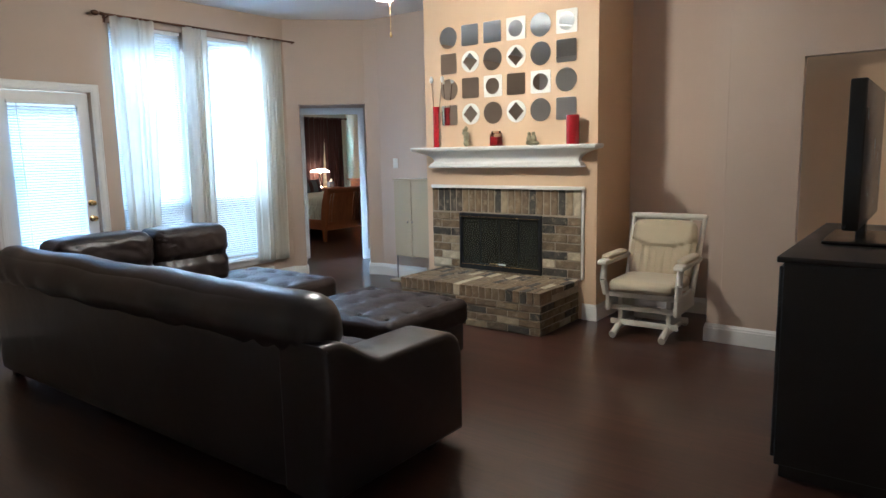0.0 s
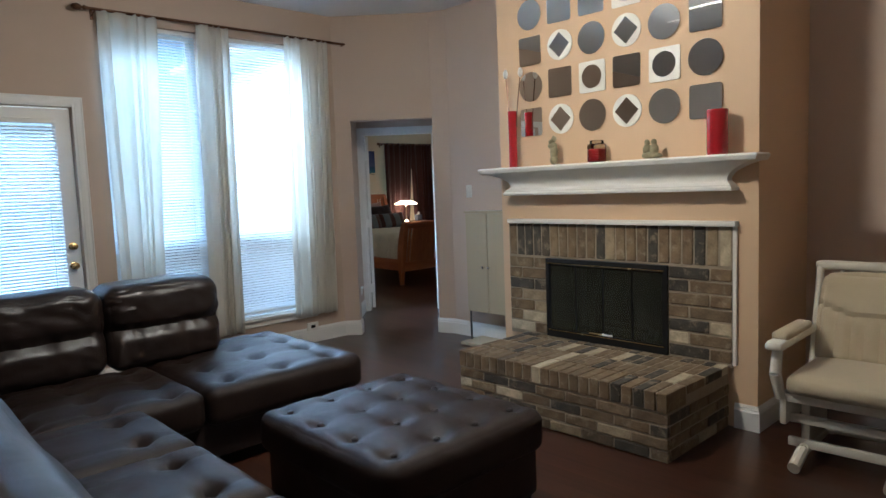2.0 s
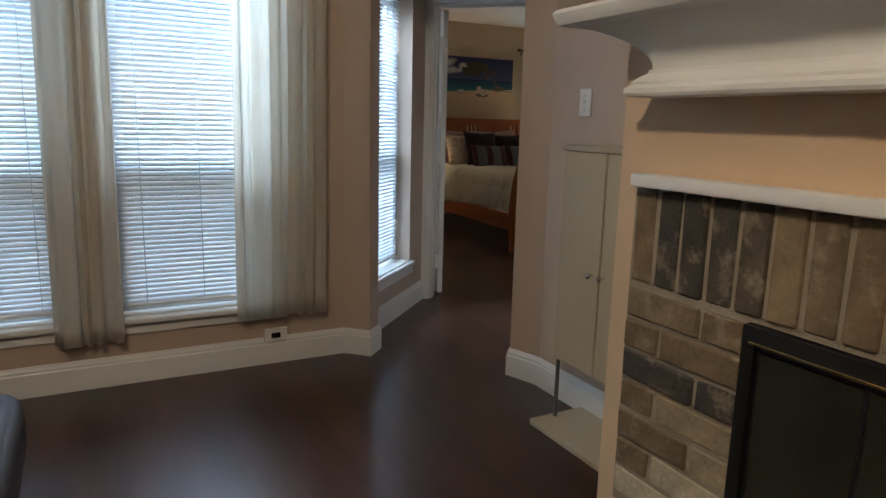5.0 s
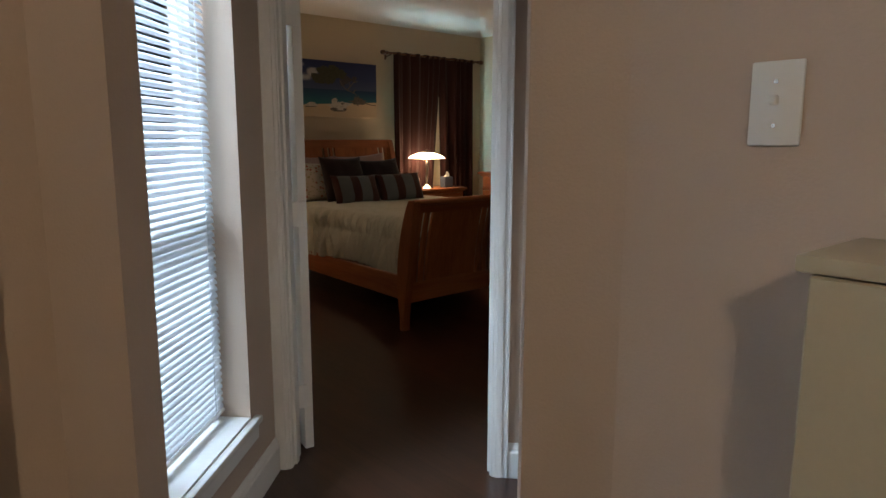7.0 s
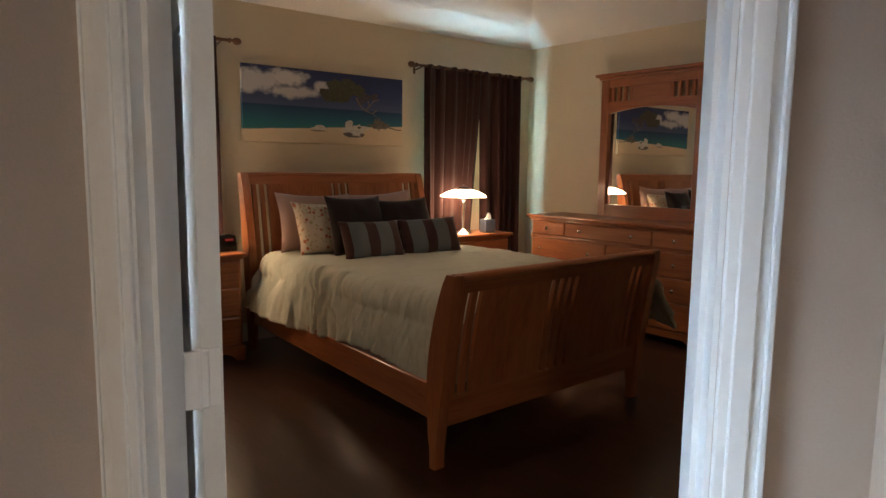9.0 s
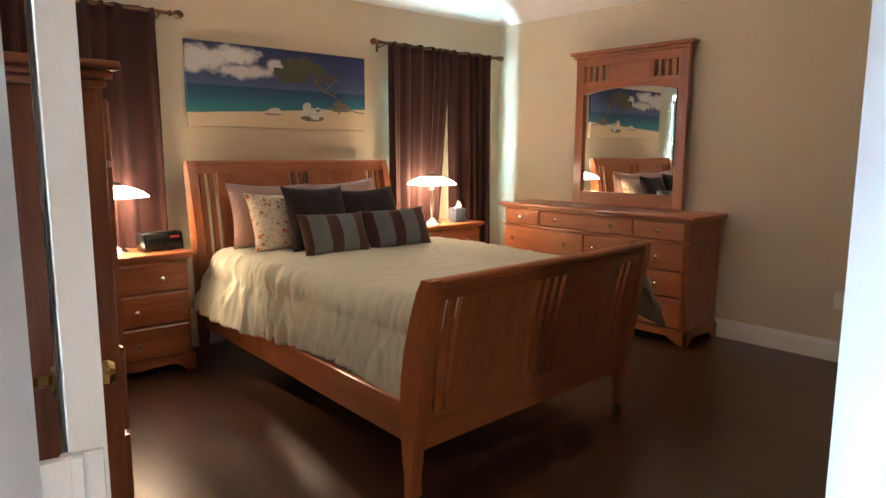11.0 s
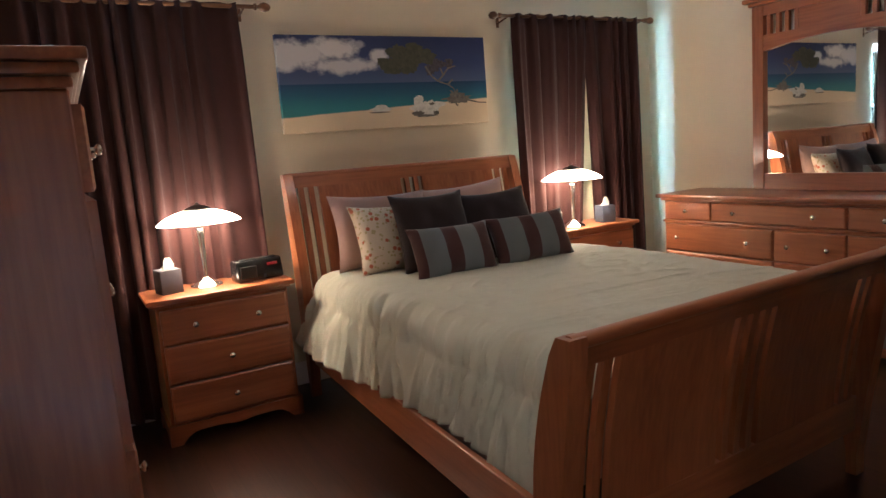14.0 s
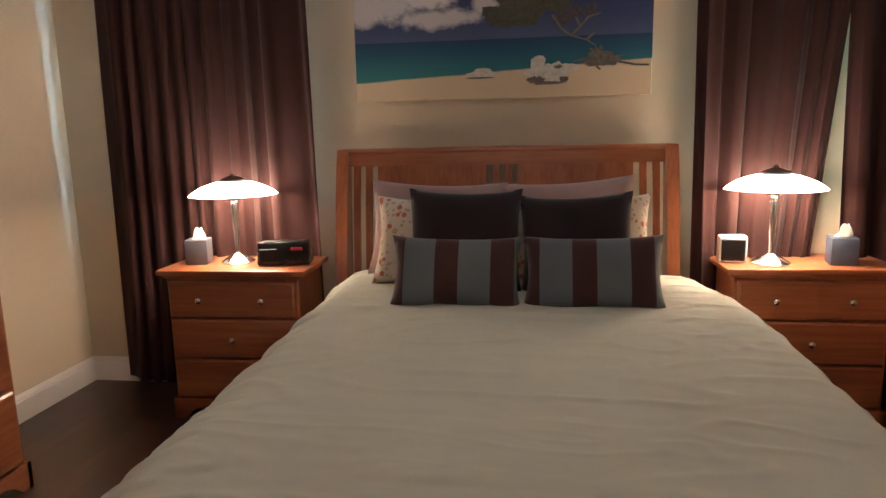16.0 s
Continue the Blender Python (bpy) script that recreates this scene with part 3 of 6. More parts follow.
def casing(name, m, s0, s1, z1, w=0.062, side=-1, left=True):
    """Moulded trim round an opening in a wall's own axes; side -1 stands on the room face."""
    bm = bmesh.new()
    for a, t in ((0.0, 0.012), (0.22, 0.018), (0.62, 0.014), (0.85, 0.020)):
        b = {0.0: 0.25, 0.22: 0.64, 0.62: 0.87, 0.85: 1.0}[a]
        ya, yb = (-t, 0) if side < 0 else (0, t)
        if left:
            box(bm, s0 - w * b, s0 - w * a, ya, yb, 0, z1 + w * b, 0.002)
        box(bm, s1 + w * a, s1 + w * b, ya, yb, 0, z1 + w * b, 0.002)
        box(bm, s0 - w * a if left else s0, s1 + w * a, ya, yb, z1 + w * a, z1 + w * b, 0.002)
    ob = put(name, bm, TRIM, smooth=25)
    ob.matrix_basis = m
    return structure(ob, "white moulded casing round the opening", "trim")


casing("trim_bedroom_door", D45, -1.294, -0.486, 2.05, 0.063)
casing("trim_bedroom_door_inside", D45 @ pose(0, 0.12, 0), -1.302, -0.486, 2.05, 0.055, side=1)
casing("trim_patio_door", NW, -1.445, -0.647, 2.09, 0.07)
bm = bmesh.new()
box(bm, -1.302, -1.290, 0.0, 0.12, 0, 2.05)
box(bm, -0.494, -0.486, 0.0, 0.12, 0, 2.05)
box(bm, -1.290, -0.494, 0.0, 0.12, 2.034, 2.05)
box(bm, -1.290, -1.281, 0.035, 0.07, 0, 2.034)
box(bm, -0.503, -0.494, 0.035, 0.07, 0, 2.034)
ob = put("door_jamb", bm, TRIM, smooth=25)
ob.matrix_basis = D45
structure(ob, "white painted jamb of the bedroom doorway", "trim")

# open bedroom door, hinged beside the corner
HINGE = D45 @ Vector((-1.277, 0.152, 0))
door = thing("door_1", "white panelled bedroom door standing wide open", "door", pose(HINGE.x, HINGE.y, 0, 0, 0, 80))
door["kind"] = "structure"
bm = cells([0.0, 0.11, 0.33, 0.41, 0.63, 0.735], [-0.036, -0.026, -0.010, 0.0], [0.012, 0.22, 0.75, 0.92, 1.62, 1.74, 1.92, 2.03],
           lambda i, j, k: not (i in (1, 3) and k in (1, 3, 5) and j in (0, 2)))
part("door_panel", bm, DOOR_PAINT, door, smooth=0)
bm = bmesh.new()
for s in (-1, 1):
    y = 0.0 if s > 0 else -0.036
    lathe(bm, [(0.0, 0), (0.03, 0), (0.03, 0.006), (0.012, 0.012), (0.011, 0.03), (0.024, 0.042), (0.028, 0.056), (0.02, 0.068), (0.0, 0.072)], 20)
    vs = [v for v in bm.verts if not v.tag]
    bmesh.ops.transform(bm, matrix=Matrix.Translation((0.67, y, 0.95)) @ pose(0, 0, 0, -90 * s), verts=vs)
    for v in vs:
        v.tag = True
part("door_knob", bm, BRASS, door, "round brass door knob")
for z in (0.25, 1.02, 1.80):
    bm = boxed(-0.004, 0.001, -0.032, -0.004, z - 0.05, z + 0.05, 0.001)
    box(bm, -0.012, -0.002, -0.012, 0.040, z - 0.05, z + 0.05, 0.002)
    rod(bm, (-0.006, 0.004, z - 0.052), (-0.006, 0.004, z + 0.052), 0.007, seg=10)
    part("hinge", bm, TRIM, door, "white painted door hinge")


# ---- windows, blinds, curtains ----
def sash_window(name, m, s0, s1, z0, z1, mid, sill_out=0.055, sill_over=0.04, label="white double-hung window", screen=False, back=0.0):
    w = thing(name, label, "window", m)
    w["kind"] = "structure"
    f = 0.032
    bm = cells([s0, s0 + f, s1 - f, s1], [0.085 + back, 0.135 + back], [z0, z0 + f, z1 - f, z1], lambda i, j, k: i != 1 or k != 1)
    part("window_frame", bm, TRIM, w, smooth=0)
    for a, b, y in ((z0 + f, mid + 0.02, 0.09 + back), (mid - 0.02, z1 - f, 0.112 + back)):
        g = 0.03
        bm = cells([s0 + f, s0 + f + g, s1 - f - g, s1 - f], [y, y + 0.02], [a, a + g, b - g, b], lambda i, j, k: i != 1 or k != 1)
        sash = part("sash", bm, TRIM, w, smooth=0)
        pane = part("pane", boxed(s0 + f + g, s1 - f - g, y + 0.008, y + 0.012, a + g, b - g), PANE, sash)
        pane.visible_shadow = False
    if screen:
        bm = boxed(s0 + f, s1 - f, 0.1355, 0.1365, z0 + f, mid)
        part("insect_screen", bm, SCREEN, w, "grey insect screen over the lower sash")
    bm = boxed(s0 - sill_over, s1 + sill_over, -sill_out, 0.0, z0 - 0.028, z0 - 0.002, 0.006, 2)
    box(bm, s0 + 0.001, s1 - 0.001, -0.001, 0.085 + back, z0 - 0.028 + 0.02, z0 + 0.004)
    part("window_sill", bm, TRIM, w, "white painted window sill")
    part("apron", boxed(s0 - sill_over + 0.015, s1 + sill_over - 0.015, -0.018, 0.0, z0 - 0.085, z0 - 0.028, 0.003), TRIM, w)
    return w


def blind(name, m, s0, s1, z0, z1, y=0.045, pitch=0.0235, tilt=42, width=0.026, label="white horizontal slat blind lowered over the window"):
    b = thing(name, label, "window blind", m, "slat blinds")
    part("headrail", boxed(s0, s1, y - 0.016, y + 0.016, z1 - 0.03, z1, 0.003), TRIM, b)
    part("bottom_rail", boxed(s0, s1, y - 0.012, y + 0.012, z0, z0 + 0.016, 0.004), TRIM, b)
    me = None
    z = z0 + 0.03
    while z < z1 - 0.04:
        if me is None:
            bm = bmesh.new()
            rows = []
            for q in range(5):
                u = (q / 4 - 0.5) * width
                rows.append([bm.verts.new((s, u, 0.0022 - 0.0088 * (q / 4 - 0.5) ** 2 * 2)) for s in (s0, s1)])
            for p, q in zip(rows, rows[1:]):
                bm.faces.new([p[0], p[1], q[1], q[0]])
            sl = part("slat", bm, BLIND, b)
            me = sl.data
        else:
            sl = new("slat", me)
            sl.parent = b
        sl.matrix_basis = pose(0, y, z, tilt + random.uniform(-1.5, 1.5), 0, 0)
        z += pitch
    n = 2 if s1 - s0 < 0.65 else 3
    for q in range(n):
        s = s0 + (s1 - s0) * (0.14 + 0.72 * q / (n - 1))
        part("ladder_cord", boxed(s - 0.0018, s + 0.0018, y - 0.0165, y - 0.0150, z0, z1 - 0.02), CORD, b, "white ladder cord")
    bm = rod(bmesh.new(), (s0 + 0.06, y - 0.03, z1 - 0.03), (s0 + 0.075, y - 0.03, z1 - 0.75), 0.004, seg=8)
    part("tilt_wand", bm, CORD, b, "clear plastic tilt wand")
    return b


sash_window("window_1", NW, 0.53, 1.29, 0.33, 2.74, 1.08, screen=True)
sash_window("window_2", NW, -0.43, 0.33, 0.33, 2.74, 1.08, screen=True)
sash_window("window_3", VL, 4.03, 4.65, 0.33, 2.05, 1.08, 0.03, 0.045, "narrow white double-hung window with a deep sill", back=0.045)
sash_window("window_4", BN, 3.05, 3.95, 0.85, 2.14, 1.5, 0.02, 0.0)
sash_window("window_5", BN, 6.13, 7.03, 0.85, 2.14, 1.5, 0.02, 0.0)
blind("window_blind", NW, 0.545, 1.275, 0.36, 2.735)
blind("window_blind", NW, -0.415, 0.315, 0.36, 2.735)
blind("window_blind", VL, 4.042, 4.638, 0.36, 2.045, y=0.098, tilt=50)

# patio door
pd = thing("door_2", "white glazed patio door with an inset blind", "door", NW)
pd["kind"] = "structure"
bm = cells([-1.44, -1.32, -0.77, -0.652], [0.05, 0.095], [0.012, 0.22, 1.98, 2.08], lambda i, j, k: not (i == 1 and k == 1))
part("door_panel", bm, TRIM, pd, smooth=0)
pn = part("pane", boxed(-1.32, -0.77, 0.07, 0.076, 0.22, 1.98), PANE, pd)
pn.visible_shadow = False
for z in (0.94, 1.085):
    bm = lathe(bmesh.new(), [(0, 0), (0.028, 0), (0.028, 0.006), (0.012, 0.012), (0.011, 0.03), (0.026, 0.045), (0.024, 0.06), (0.0, 0.066)], 18)
    bmesh.ops.transform(bm, matrix=Matrix.Translation((-0.708, 0.05, z)) @ pose(0, 0, 0, 90), verts=bm.verts[:])
    part("door_knob" if z < 1 else "deadbolt", bm, BRASS, pd, "brass lock hardware")
blind("window_blind", NW, -1.335, -0.755, 0.2, 2.0, y=0.030, label="white slat blind covering the patio door glass")


def curtain(name, m, s0, s1, z0, z1, folds, amp, y, material, label, group="", flare=0.0, sb0=None, sb1=None, thick=0.003, seed=1.0, open_from=None, tuck=0.0):
    """A hanging cloth; sb0, sb1: its edges at the hem. It hangs in folds that grow downwards."""
    bm = bmesh.new()
    nu, nz = folds * 12, 26
    sb0, sb1 = s0 if sb0 is None else sb0, s1 if sb1 is None else sb1
    rows = []
    for k in range(nz + 1):
        f = k / nz
        z = z1 + (z0 - z1) * f
        row = []
        for q in range(nu + 1):
            u = q / nu
            ph = u * folds * 2 * math.pi + 1.5 * math.sin(u * 7 + seed) + 0.9 * math.sin(u * 13 + 3 * seed) + 0.6 * math.sin(f * 2.2 + u * 5 + seed)
            big = 0.55 + 0.75 * abs(noise.noise(Vector((u * folds * 0.8, 0.4 * f, seed * 3)))) * 1.8
            g = max(0.0, (f - (open_from or 0)) / (1 - (open_from or 0))) if open_from is not None else f
            a0, a1 = s0 + (sb0 - s0) * g, s1 + (sb1 - s1) * g
            s = a0 + (a1 - a0) * u + 0.25 * amp * math.sin(2 * ph + seed) * min(1, f * 6)
            d = amp * big * (0.75 + 0.25 * f) * (math.sin(ph) + 0.25 * math.sin(2.3 * ph + 2 * seed)) + flare * f
            d += tuck * max(0.0, 1 - u / 0.22)
            row.append(bm.verts.new((s, y + d, z + (0.004 * math.sin(ph * 1.5) if k in (0, nz) else 0))))
        rows.append(row)
    for a, b in zip(rows, rows[1:]):
        for q in range(nu):
            bm.faces.new([a[q], a[q + 1], b[q + 1], b[q]])
    ob = put(name, bm, material, smooth=80)
    ob.matrix_basis = m
    md = ob.modifiers.new("thickness", "SOLIDIFY")
    md.thickness = thick
    return tagged(ob, label, "curtain", group)


def curtain_rod(m, s0, s1, z, y, r, material, label, brackets):
    t = thing("curtain_rod", label, "curtain rod", m)
    part("pole", rod(bmesh.new(), (s0, y, z), (s1, y, z), r, seg=14), material, t)
    for s, d in ((s0, -1), (s1, 1)):
        bm = lathe(bmesh.new(), [(0, 0), (r * 1.5, 0), (r * 1.6, 0.012), (r * 0.9, 0.018), (r * 0.9, 0.026), (r * 1.9, 0.040), (r * 2.3, 0.060), (r * 1.8, 0.082), (r * 0.6, 0.095), (0, 0.098)], 16)
        bmesh.ops.transform(bm, matrix=Matrix.Translation((s, y, z)) @ pose(0, 0, 0, 0, 90 * d, 0), verts=bm.verts[:])
        part("finial", bm, material, t)
    for s in brackets:
        bm = rod(bmesh.new(), (s, y, z - r), (s, 0.0, z - r - 0.02), r * 0.55, seg=8)
        box(bm, s - 0.012, s + 0.012, -0.006, 0.0, z - 0.06, z + 0.03, 0.002)
        part("bracket", bm, material, t)
    return t


curtain_rod(NW, -0.52, 1.80, 2.79, -0.085, 0.011, BRONZE, "thin bronze curtain rod above the tall windows", (-0.46, 0.43, 1.70))
G = "sheer living room curtains"
curtain("curtain", NW, -0.45, -0.02, 0.22, 2.785, 5, 0.020, -0.085, SHEER, "sheer cream curtain gathered beside the window", G, sb0=-0.42, sb1=-0.12, seed=1.3)
curtain("curtain", NW, 0.29, 0.57, 0.235, 2.785, 4, 0.022, -0.085, SHEER, "sheer cream curtain hanging between the windows", G, sb0=0.26, sb1=0.54, seed=2.1)
curtain("curtain", NW, 1.08, 1.54, 0.275, 2.785, 6, 0.030, -0.085, SHEER, "sheer cream curtain gathered beside the window", G, sb0=1.05, sb1=1.50, seed=0.4)

G = "dark bedroom curtains"
curtain_rod(BN, 5.88, 7.25, 2.268, -0.115, 0.012, BRONZE, "bronze curtain rod with turned finials", (5.93, 7.2))
curtain_rod(BN, 2.80, 4.19, 2.268, -0.115, 0.012, BRONZE, "bronze curtain rod with turned finials", (2.86, 4.13))
curtain("curtain", BN, 5.97, 6.66, 0.04, 2.285, 6, 0.028, -0.115, BROWN_CURTAIN, "dark brown curtain panel drawn almost closed", G, sb0=6.0, sb1=6.475, seed=0.7, open_from=0.08)
curtain("curtain", BN, 6.64, 7.18, 0.04, 2.285, 5, 0.028, -0.118, BROWN_CURTAIN, "dark brown curtain panel drawn almost closed", G, sb0=6.69, sb1=7.20, seed=1.9, open_from=0.08)
curtain("curtain", BN, 2.92, 3.47, 0.04, 2.285, 5, 0.028, -0.115, BROWN_CURTAIN, "dark brown curtain panel behind the nightstand", G, sb0=2.90, sb1=3.46, seed=2.7, tuck=0.055)
curtain("curtain", BN, 3.45, 4.09, 0.04, 2.285, 5, 0.028, -0.118, BROWN_CURTAIN, "dark brown curtain panel behind the nightstand", G, sb0=3.44, sb1=4.12, seed=3.9)
WS = curtain("window_shade", BN, 6.12, 7.04, 0.55, 2.06, 4, 0.006, -0.035, LINING, "cream cloth shade seen between the curtains", "cream window shades", seed=0.2)
WS2 = curtain("window_shade", BN, 3.04, 3.96, 0.55, 2.06, 4, 0.006, -0.035, LINING, "cream cloth shade behind the dark curtains", "cream window shades", seed=0.9)
WS.name, WS2.name = "roman_blind", "roman_blind.001"
for q in (WS, WS2):
    q["category"] = "window blind"

# ---- fireplace ----
fire = thing("fireplace", "brick fireplace with a raised brick hearth and black glass doors", "fireplace")


def brick_mesh(lx, ly, lz, name):
    bm = boxed(-lx / 2, lx / 2, -ly / 2, ly / 2, -lz / 2, lz / 2, 0.004)
    for v in bm.verts:
        v.co += Vector(noise.noise_vector(v.co * 60 + Vector((lx, ly, lz)) * 90)) * 0.0035
    me = bpy.data.meshes.new(name)
    bm.to_mesh(me)
    bm.free()
    me.materials.append(BRICK)
    return me


BM = {}


def brick(parent, x0, x1, y0, y1, z0, z1):
    key = (round(x1 - x0, 3), round(y1 - y0, 3), round(z1 - z0, 3))
    if key not in BM:
        BM[key] = brick_mesh(*key, "brick")
    ob = new("brick", BM[key])
    ob.parent = parent
    ob.matrix_basis = pose((x0 + x1) / 2 + random.uniform(-0.003, 0.003), (y0 + y1) / 2, (z0 + z1) / 2, random.uniform(-0.8, 0.8), random.uniform(-0.8, 0.8), random.uniform(-0.8, 0.8))
    return ob


BY0, BY1, FY0, FY1, FZ0, FZ1, BZ1 = -0.251, 1.363, 0.127, 1.03, 0.36, 0.9, 1.137
bed_mortar = part("brick_surround", cells([1.582, 1.606], [BY0, FY0, FY1, BY1], [0.34, FZ0, FZ1, BZ1], lambda i, j, k: not (j == 1 and k == 1)), MORTAR, fire, "weathered brick surround with pale mortar", 0)
n = 22
w = (BY1 - BY0) / n
for k in range(n):
    brick(bed_mortar, 1.576, 1.600, BY0 + k * w + 0.005, BY0 + (k + 1) * w - 0.006, FZ1 + 0.012, BZ1 - 0.004)
rows = 7
h = (FZ1 - 0.36) / rows
for k in range(rows):
    z0, z1 = 0.36 + k * h + 0.006, 0.36 + (k + 1) * h - 0.006
    for a, b in ((BY0, FY0), (FY1, BY1)):
        cut = a + (b - a) * (0.66 if k % 2 else 0.33)
        brick(bed_mortar, 1.576, 1.600, a + 0.003, cut - 0.006, z0, z1)
        brick(bed_mortar, 1.576, 1.600, cut + 0.006, b - 0.003, z0, z1)

HX0, HX1, HY0, HY1, HZ = 0.885, 1.588, -0.235, 1.225, 0.355
hearth = part("hearth", boxed(HX0 + 0.009, HX1, HY0 + 0.009, HY1 - 0.009, 0, HZ - 0.006), MORTAR, fire, "raised hearth of weathered brick", 0)
n = 22
w = (HY1 - HY0) / n
for r, (x0, x1, zt) in enumerate(((HX0, HX0 + 0.20, HZ), (HX0 + 0.212, HX0 + 0.412, HZ - 0.002), (HX0 + 0.424, HX0 + 0.614, HZ - 0.002), (HX0 + 0.626, HX1 - 0.004, HZ - 0.002))):
    for k in range(n):
        z0 = HZ - 0.098 if r == 0 else HZ - 0.05
        brick(hearth, x0, x1, HY0 + k * w + 0.005, HY0 + (k + 1) * w - 0.005, z0, zt)
for c in range(4):
    z0, z1 = 0.004 + c * 0.0625, 0.004 + c * 0.0625 + 0.053
    off = 0.0 if c % 2 else 0.105
    y = HY0
    first = off > 0
    while y < HY1 - 0.03:
        e = min(HY1, y + (0.105 if first else 0.208))
        brick(hearth, HX0 + 0.004, HX0 + 0.03, y + 0.005, e - 0.005, z0, z1)
        first = False
        y = e
    for side in (HY0, HY1):
        x = HX0 + (0.03 if c % 2 else 0.03)
        first = c % 2 == 0
        while x < HX1 - 0.03:
            e = min(HX1, x + (0.105 if first else 0.208))
            ya, yb = (side + 0.003, side + 0.03) if side == HY0 else (side - 0.03, side - 0.003)
            brick(hearth, x + 0.005, e - 0.005, ya, yb, z0, z1)
            first = False
            x = e
part("trim_ledge", boxed(1.548, 1.6, BY0 - 0.03, BY1 - 0.01, BZ1, BZ1 + 0.03, 0.005, 2), MANTEL, fire, "white painted ledge above the bricks")
part("trim_strip", boxed(1.580, 1.6, BY0 - 0.024, BY0 - 0.002, HZ, BZ1, 0.003), MANTEL, fire)
part("firebox", cells([1.612, 1.62, 2.03, 2.04], [FY0 + 0.002, FY0 + 0.02, FY1 - 0.02, FY1 - 0.002], [0.337, 0.35, 0.885, 0.898], lambda i, j, k: not (i < 2 and j == 1 and k == 1)), SOOT, fire, "sooty dark firebox", 0)
fr = part("screen_frame", cells([1.566, 1.592], [FY0 + 0.002, FY0 + 0.03, FY1 - 0.03, FY1 - 0.002], [0.357, 0.40, 0.86, 0.897], lambda i, j, k: not (j == 1 and k == 1)), BLACK, fire, "black metal fire screen frame", 0)
part("rail", boxed(1.560, 1.568, FY0 + 0.02, FY1 - 0.02, 0.400, 0.406, 0.001), BRASS, fr, "thin brass rail")
part("rail", boxed(1.560, 1.568, FY0 + 0.02, FY1 - 0.02, 0.862, 0.868, 0.001), BRASS, fr, "thin brass rail")
w = (FY1 - FY0 - 0.064) / 4
for k in range(4):
    a = FY0 + 0.032 + k * w
    d = part("glass_door", cells([1.574, 1.582], [a, a + 0.004, a + w - 0.005, a + w - 0.001], [0.402, 0.412, 0.850, 0.858], lambda i, j, l: not (j == 1 and l == 1)), BLACK, fire, "smoked glass bifold fire door", 0)
    part("pane", boxed(1.577, 1.579, a + 0.004, a + w - 0.005, 0.412, 0.850), FIRE_GLASS, d)
for y, mt in ((0.545, PLASTIC), (0.615, BRASS)):
    bm = bmesh.new()
    rod(bm, (1.572, y - 0.03, 0.425), (1.545, y - 0.03, 0.425), 0.004, seg=8)
    rod(bm, (1.572, y + 0.03, 0.425), (1.545, y + 0.03, 0.425), 0.004, seg=8)
    rod(bm, (1.545, y - 0.05, 0.425), (1.545, y + 0.05, 0.425), 0.007, seg=10)
    part("handle", bm, mt, fire, "small pale door handle")
bm = bmesh.new()
for k in range(3):
    rod(bm, (1.72 + 0.07 * k, 0.36, 0.40 + 0.03 * (k % 2)), (1.75 + 0.06 * k, 0.80, 0.40 + 0.03 * (k % 2)), 0.035, 0.04, 12)
part("logs", bm, SOOT, fire, "charred logs in the dark firebox")

# mantel shelf: stacked levels, each (height, out, half length)
mantel = thing("mantel_shelf", "white painted crown-moulded mantel shelf", "mantel shelf")
MY = 0.53


def stack(levels, cy, x):
    bm = bmesh.new()
    rings = []
    for z, out, half in levels:
        rings.append([bm.verts.new(p) for p in ((x, cy - half, z), (x - out, cy - half, z), (x - out, cy + half, z), (x, cy + half, z))])
    for a, b in zip(rings, rings[1:]):
        for k in range(4):
            bm.faces.new([a[k], a[(k + 1) % 4], b[(k + 1) % 4], b[k]])
    bm.faces.new(rings[0])
    bm.faces.new(rings[-1])
    return bm


part("moulding", stack([(1.335, 0.0, 0.70), (1.335, 0.098, 0.806), (1.342, 0.102, 0.81), (1.352, 0.102, 0.81), (1.360, 0.092, 0.80), (1.366, 0.092, 0.80), (1.378, 0.078, 0.785), (1.384, 0.068, 0.776), (1.392, 0.066, 0.774)], MY, 1.6), MANTEL, mantel, smooth=20)
cove = [(1.392 + 0.098 * k / 8, 0.060 + 0.088 * (k / 8) ** 2.2, 0.770 + 0.155 * (k / 8) ** 2.2) for k in range(9)]
part("frieze", stack(cove, MY, 1.6), MANTEL, mantel, smooth=30)
part("shelf", stack([(1.490, 0.16, 0.945), (1.495, 0.172, 0.962), (1.507, 0.180, 0.970), (1.520, 0.184, 0.974), (1.527, 0.180, 0.970), (1.530, 0.174, 0.964)], MY, 1.6), MANTEL, mantel, smooth=20)

# ornaments on the mantel
TOP = 1.531
MX = 1.50
v = thing("vase", "tall slim red vase with two dry stems", "vase", pose(MX, 1.235, TOP))
part("body", lathe(bmesh.new(), [(0.0, 0), (0.027, 0), (0.030, 0.01), (0.029, 0.2), (0.031, 0.385), (0.027, 0.385), (0.024, 0.03), (0, 0.03)], 24), RED, v)
for dx, dy, c in ((-0.01, 0.03, 0.02), (0.005, -0.06, -0.03)):
    bm = bmesh.new()
    pts = [Vector((dx * t, dy * t + c * t * t * 0.6, 0.02 + 0.62 * t)) for t in (0, 0.33, 0.66, 1)]
    for a, b in zip(pts, pts[1:]):
        rod(bm, a, b, 0.004, 0.003, 8)
    part("stem", bm, BRONZE, v, "thin dark dry stem")
    bm = bmesh.new()
    bmesh.ops.create_icosphere(bm, subdivisions=2, radius=0.022, matrix=Matrix.Translation(pts[-1]) @ Matrix.Diagonal((0.8, 0.8, 1.5, 1)))
    part("flower_bud", bm, TISSUE, v, "pale flower bud")
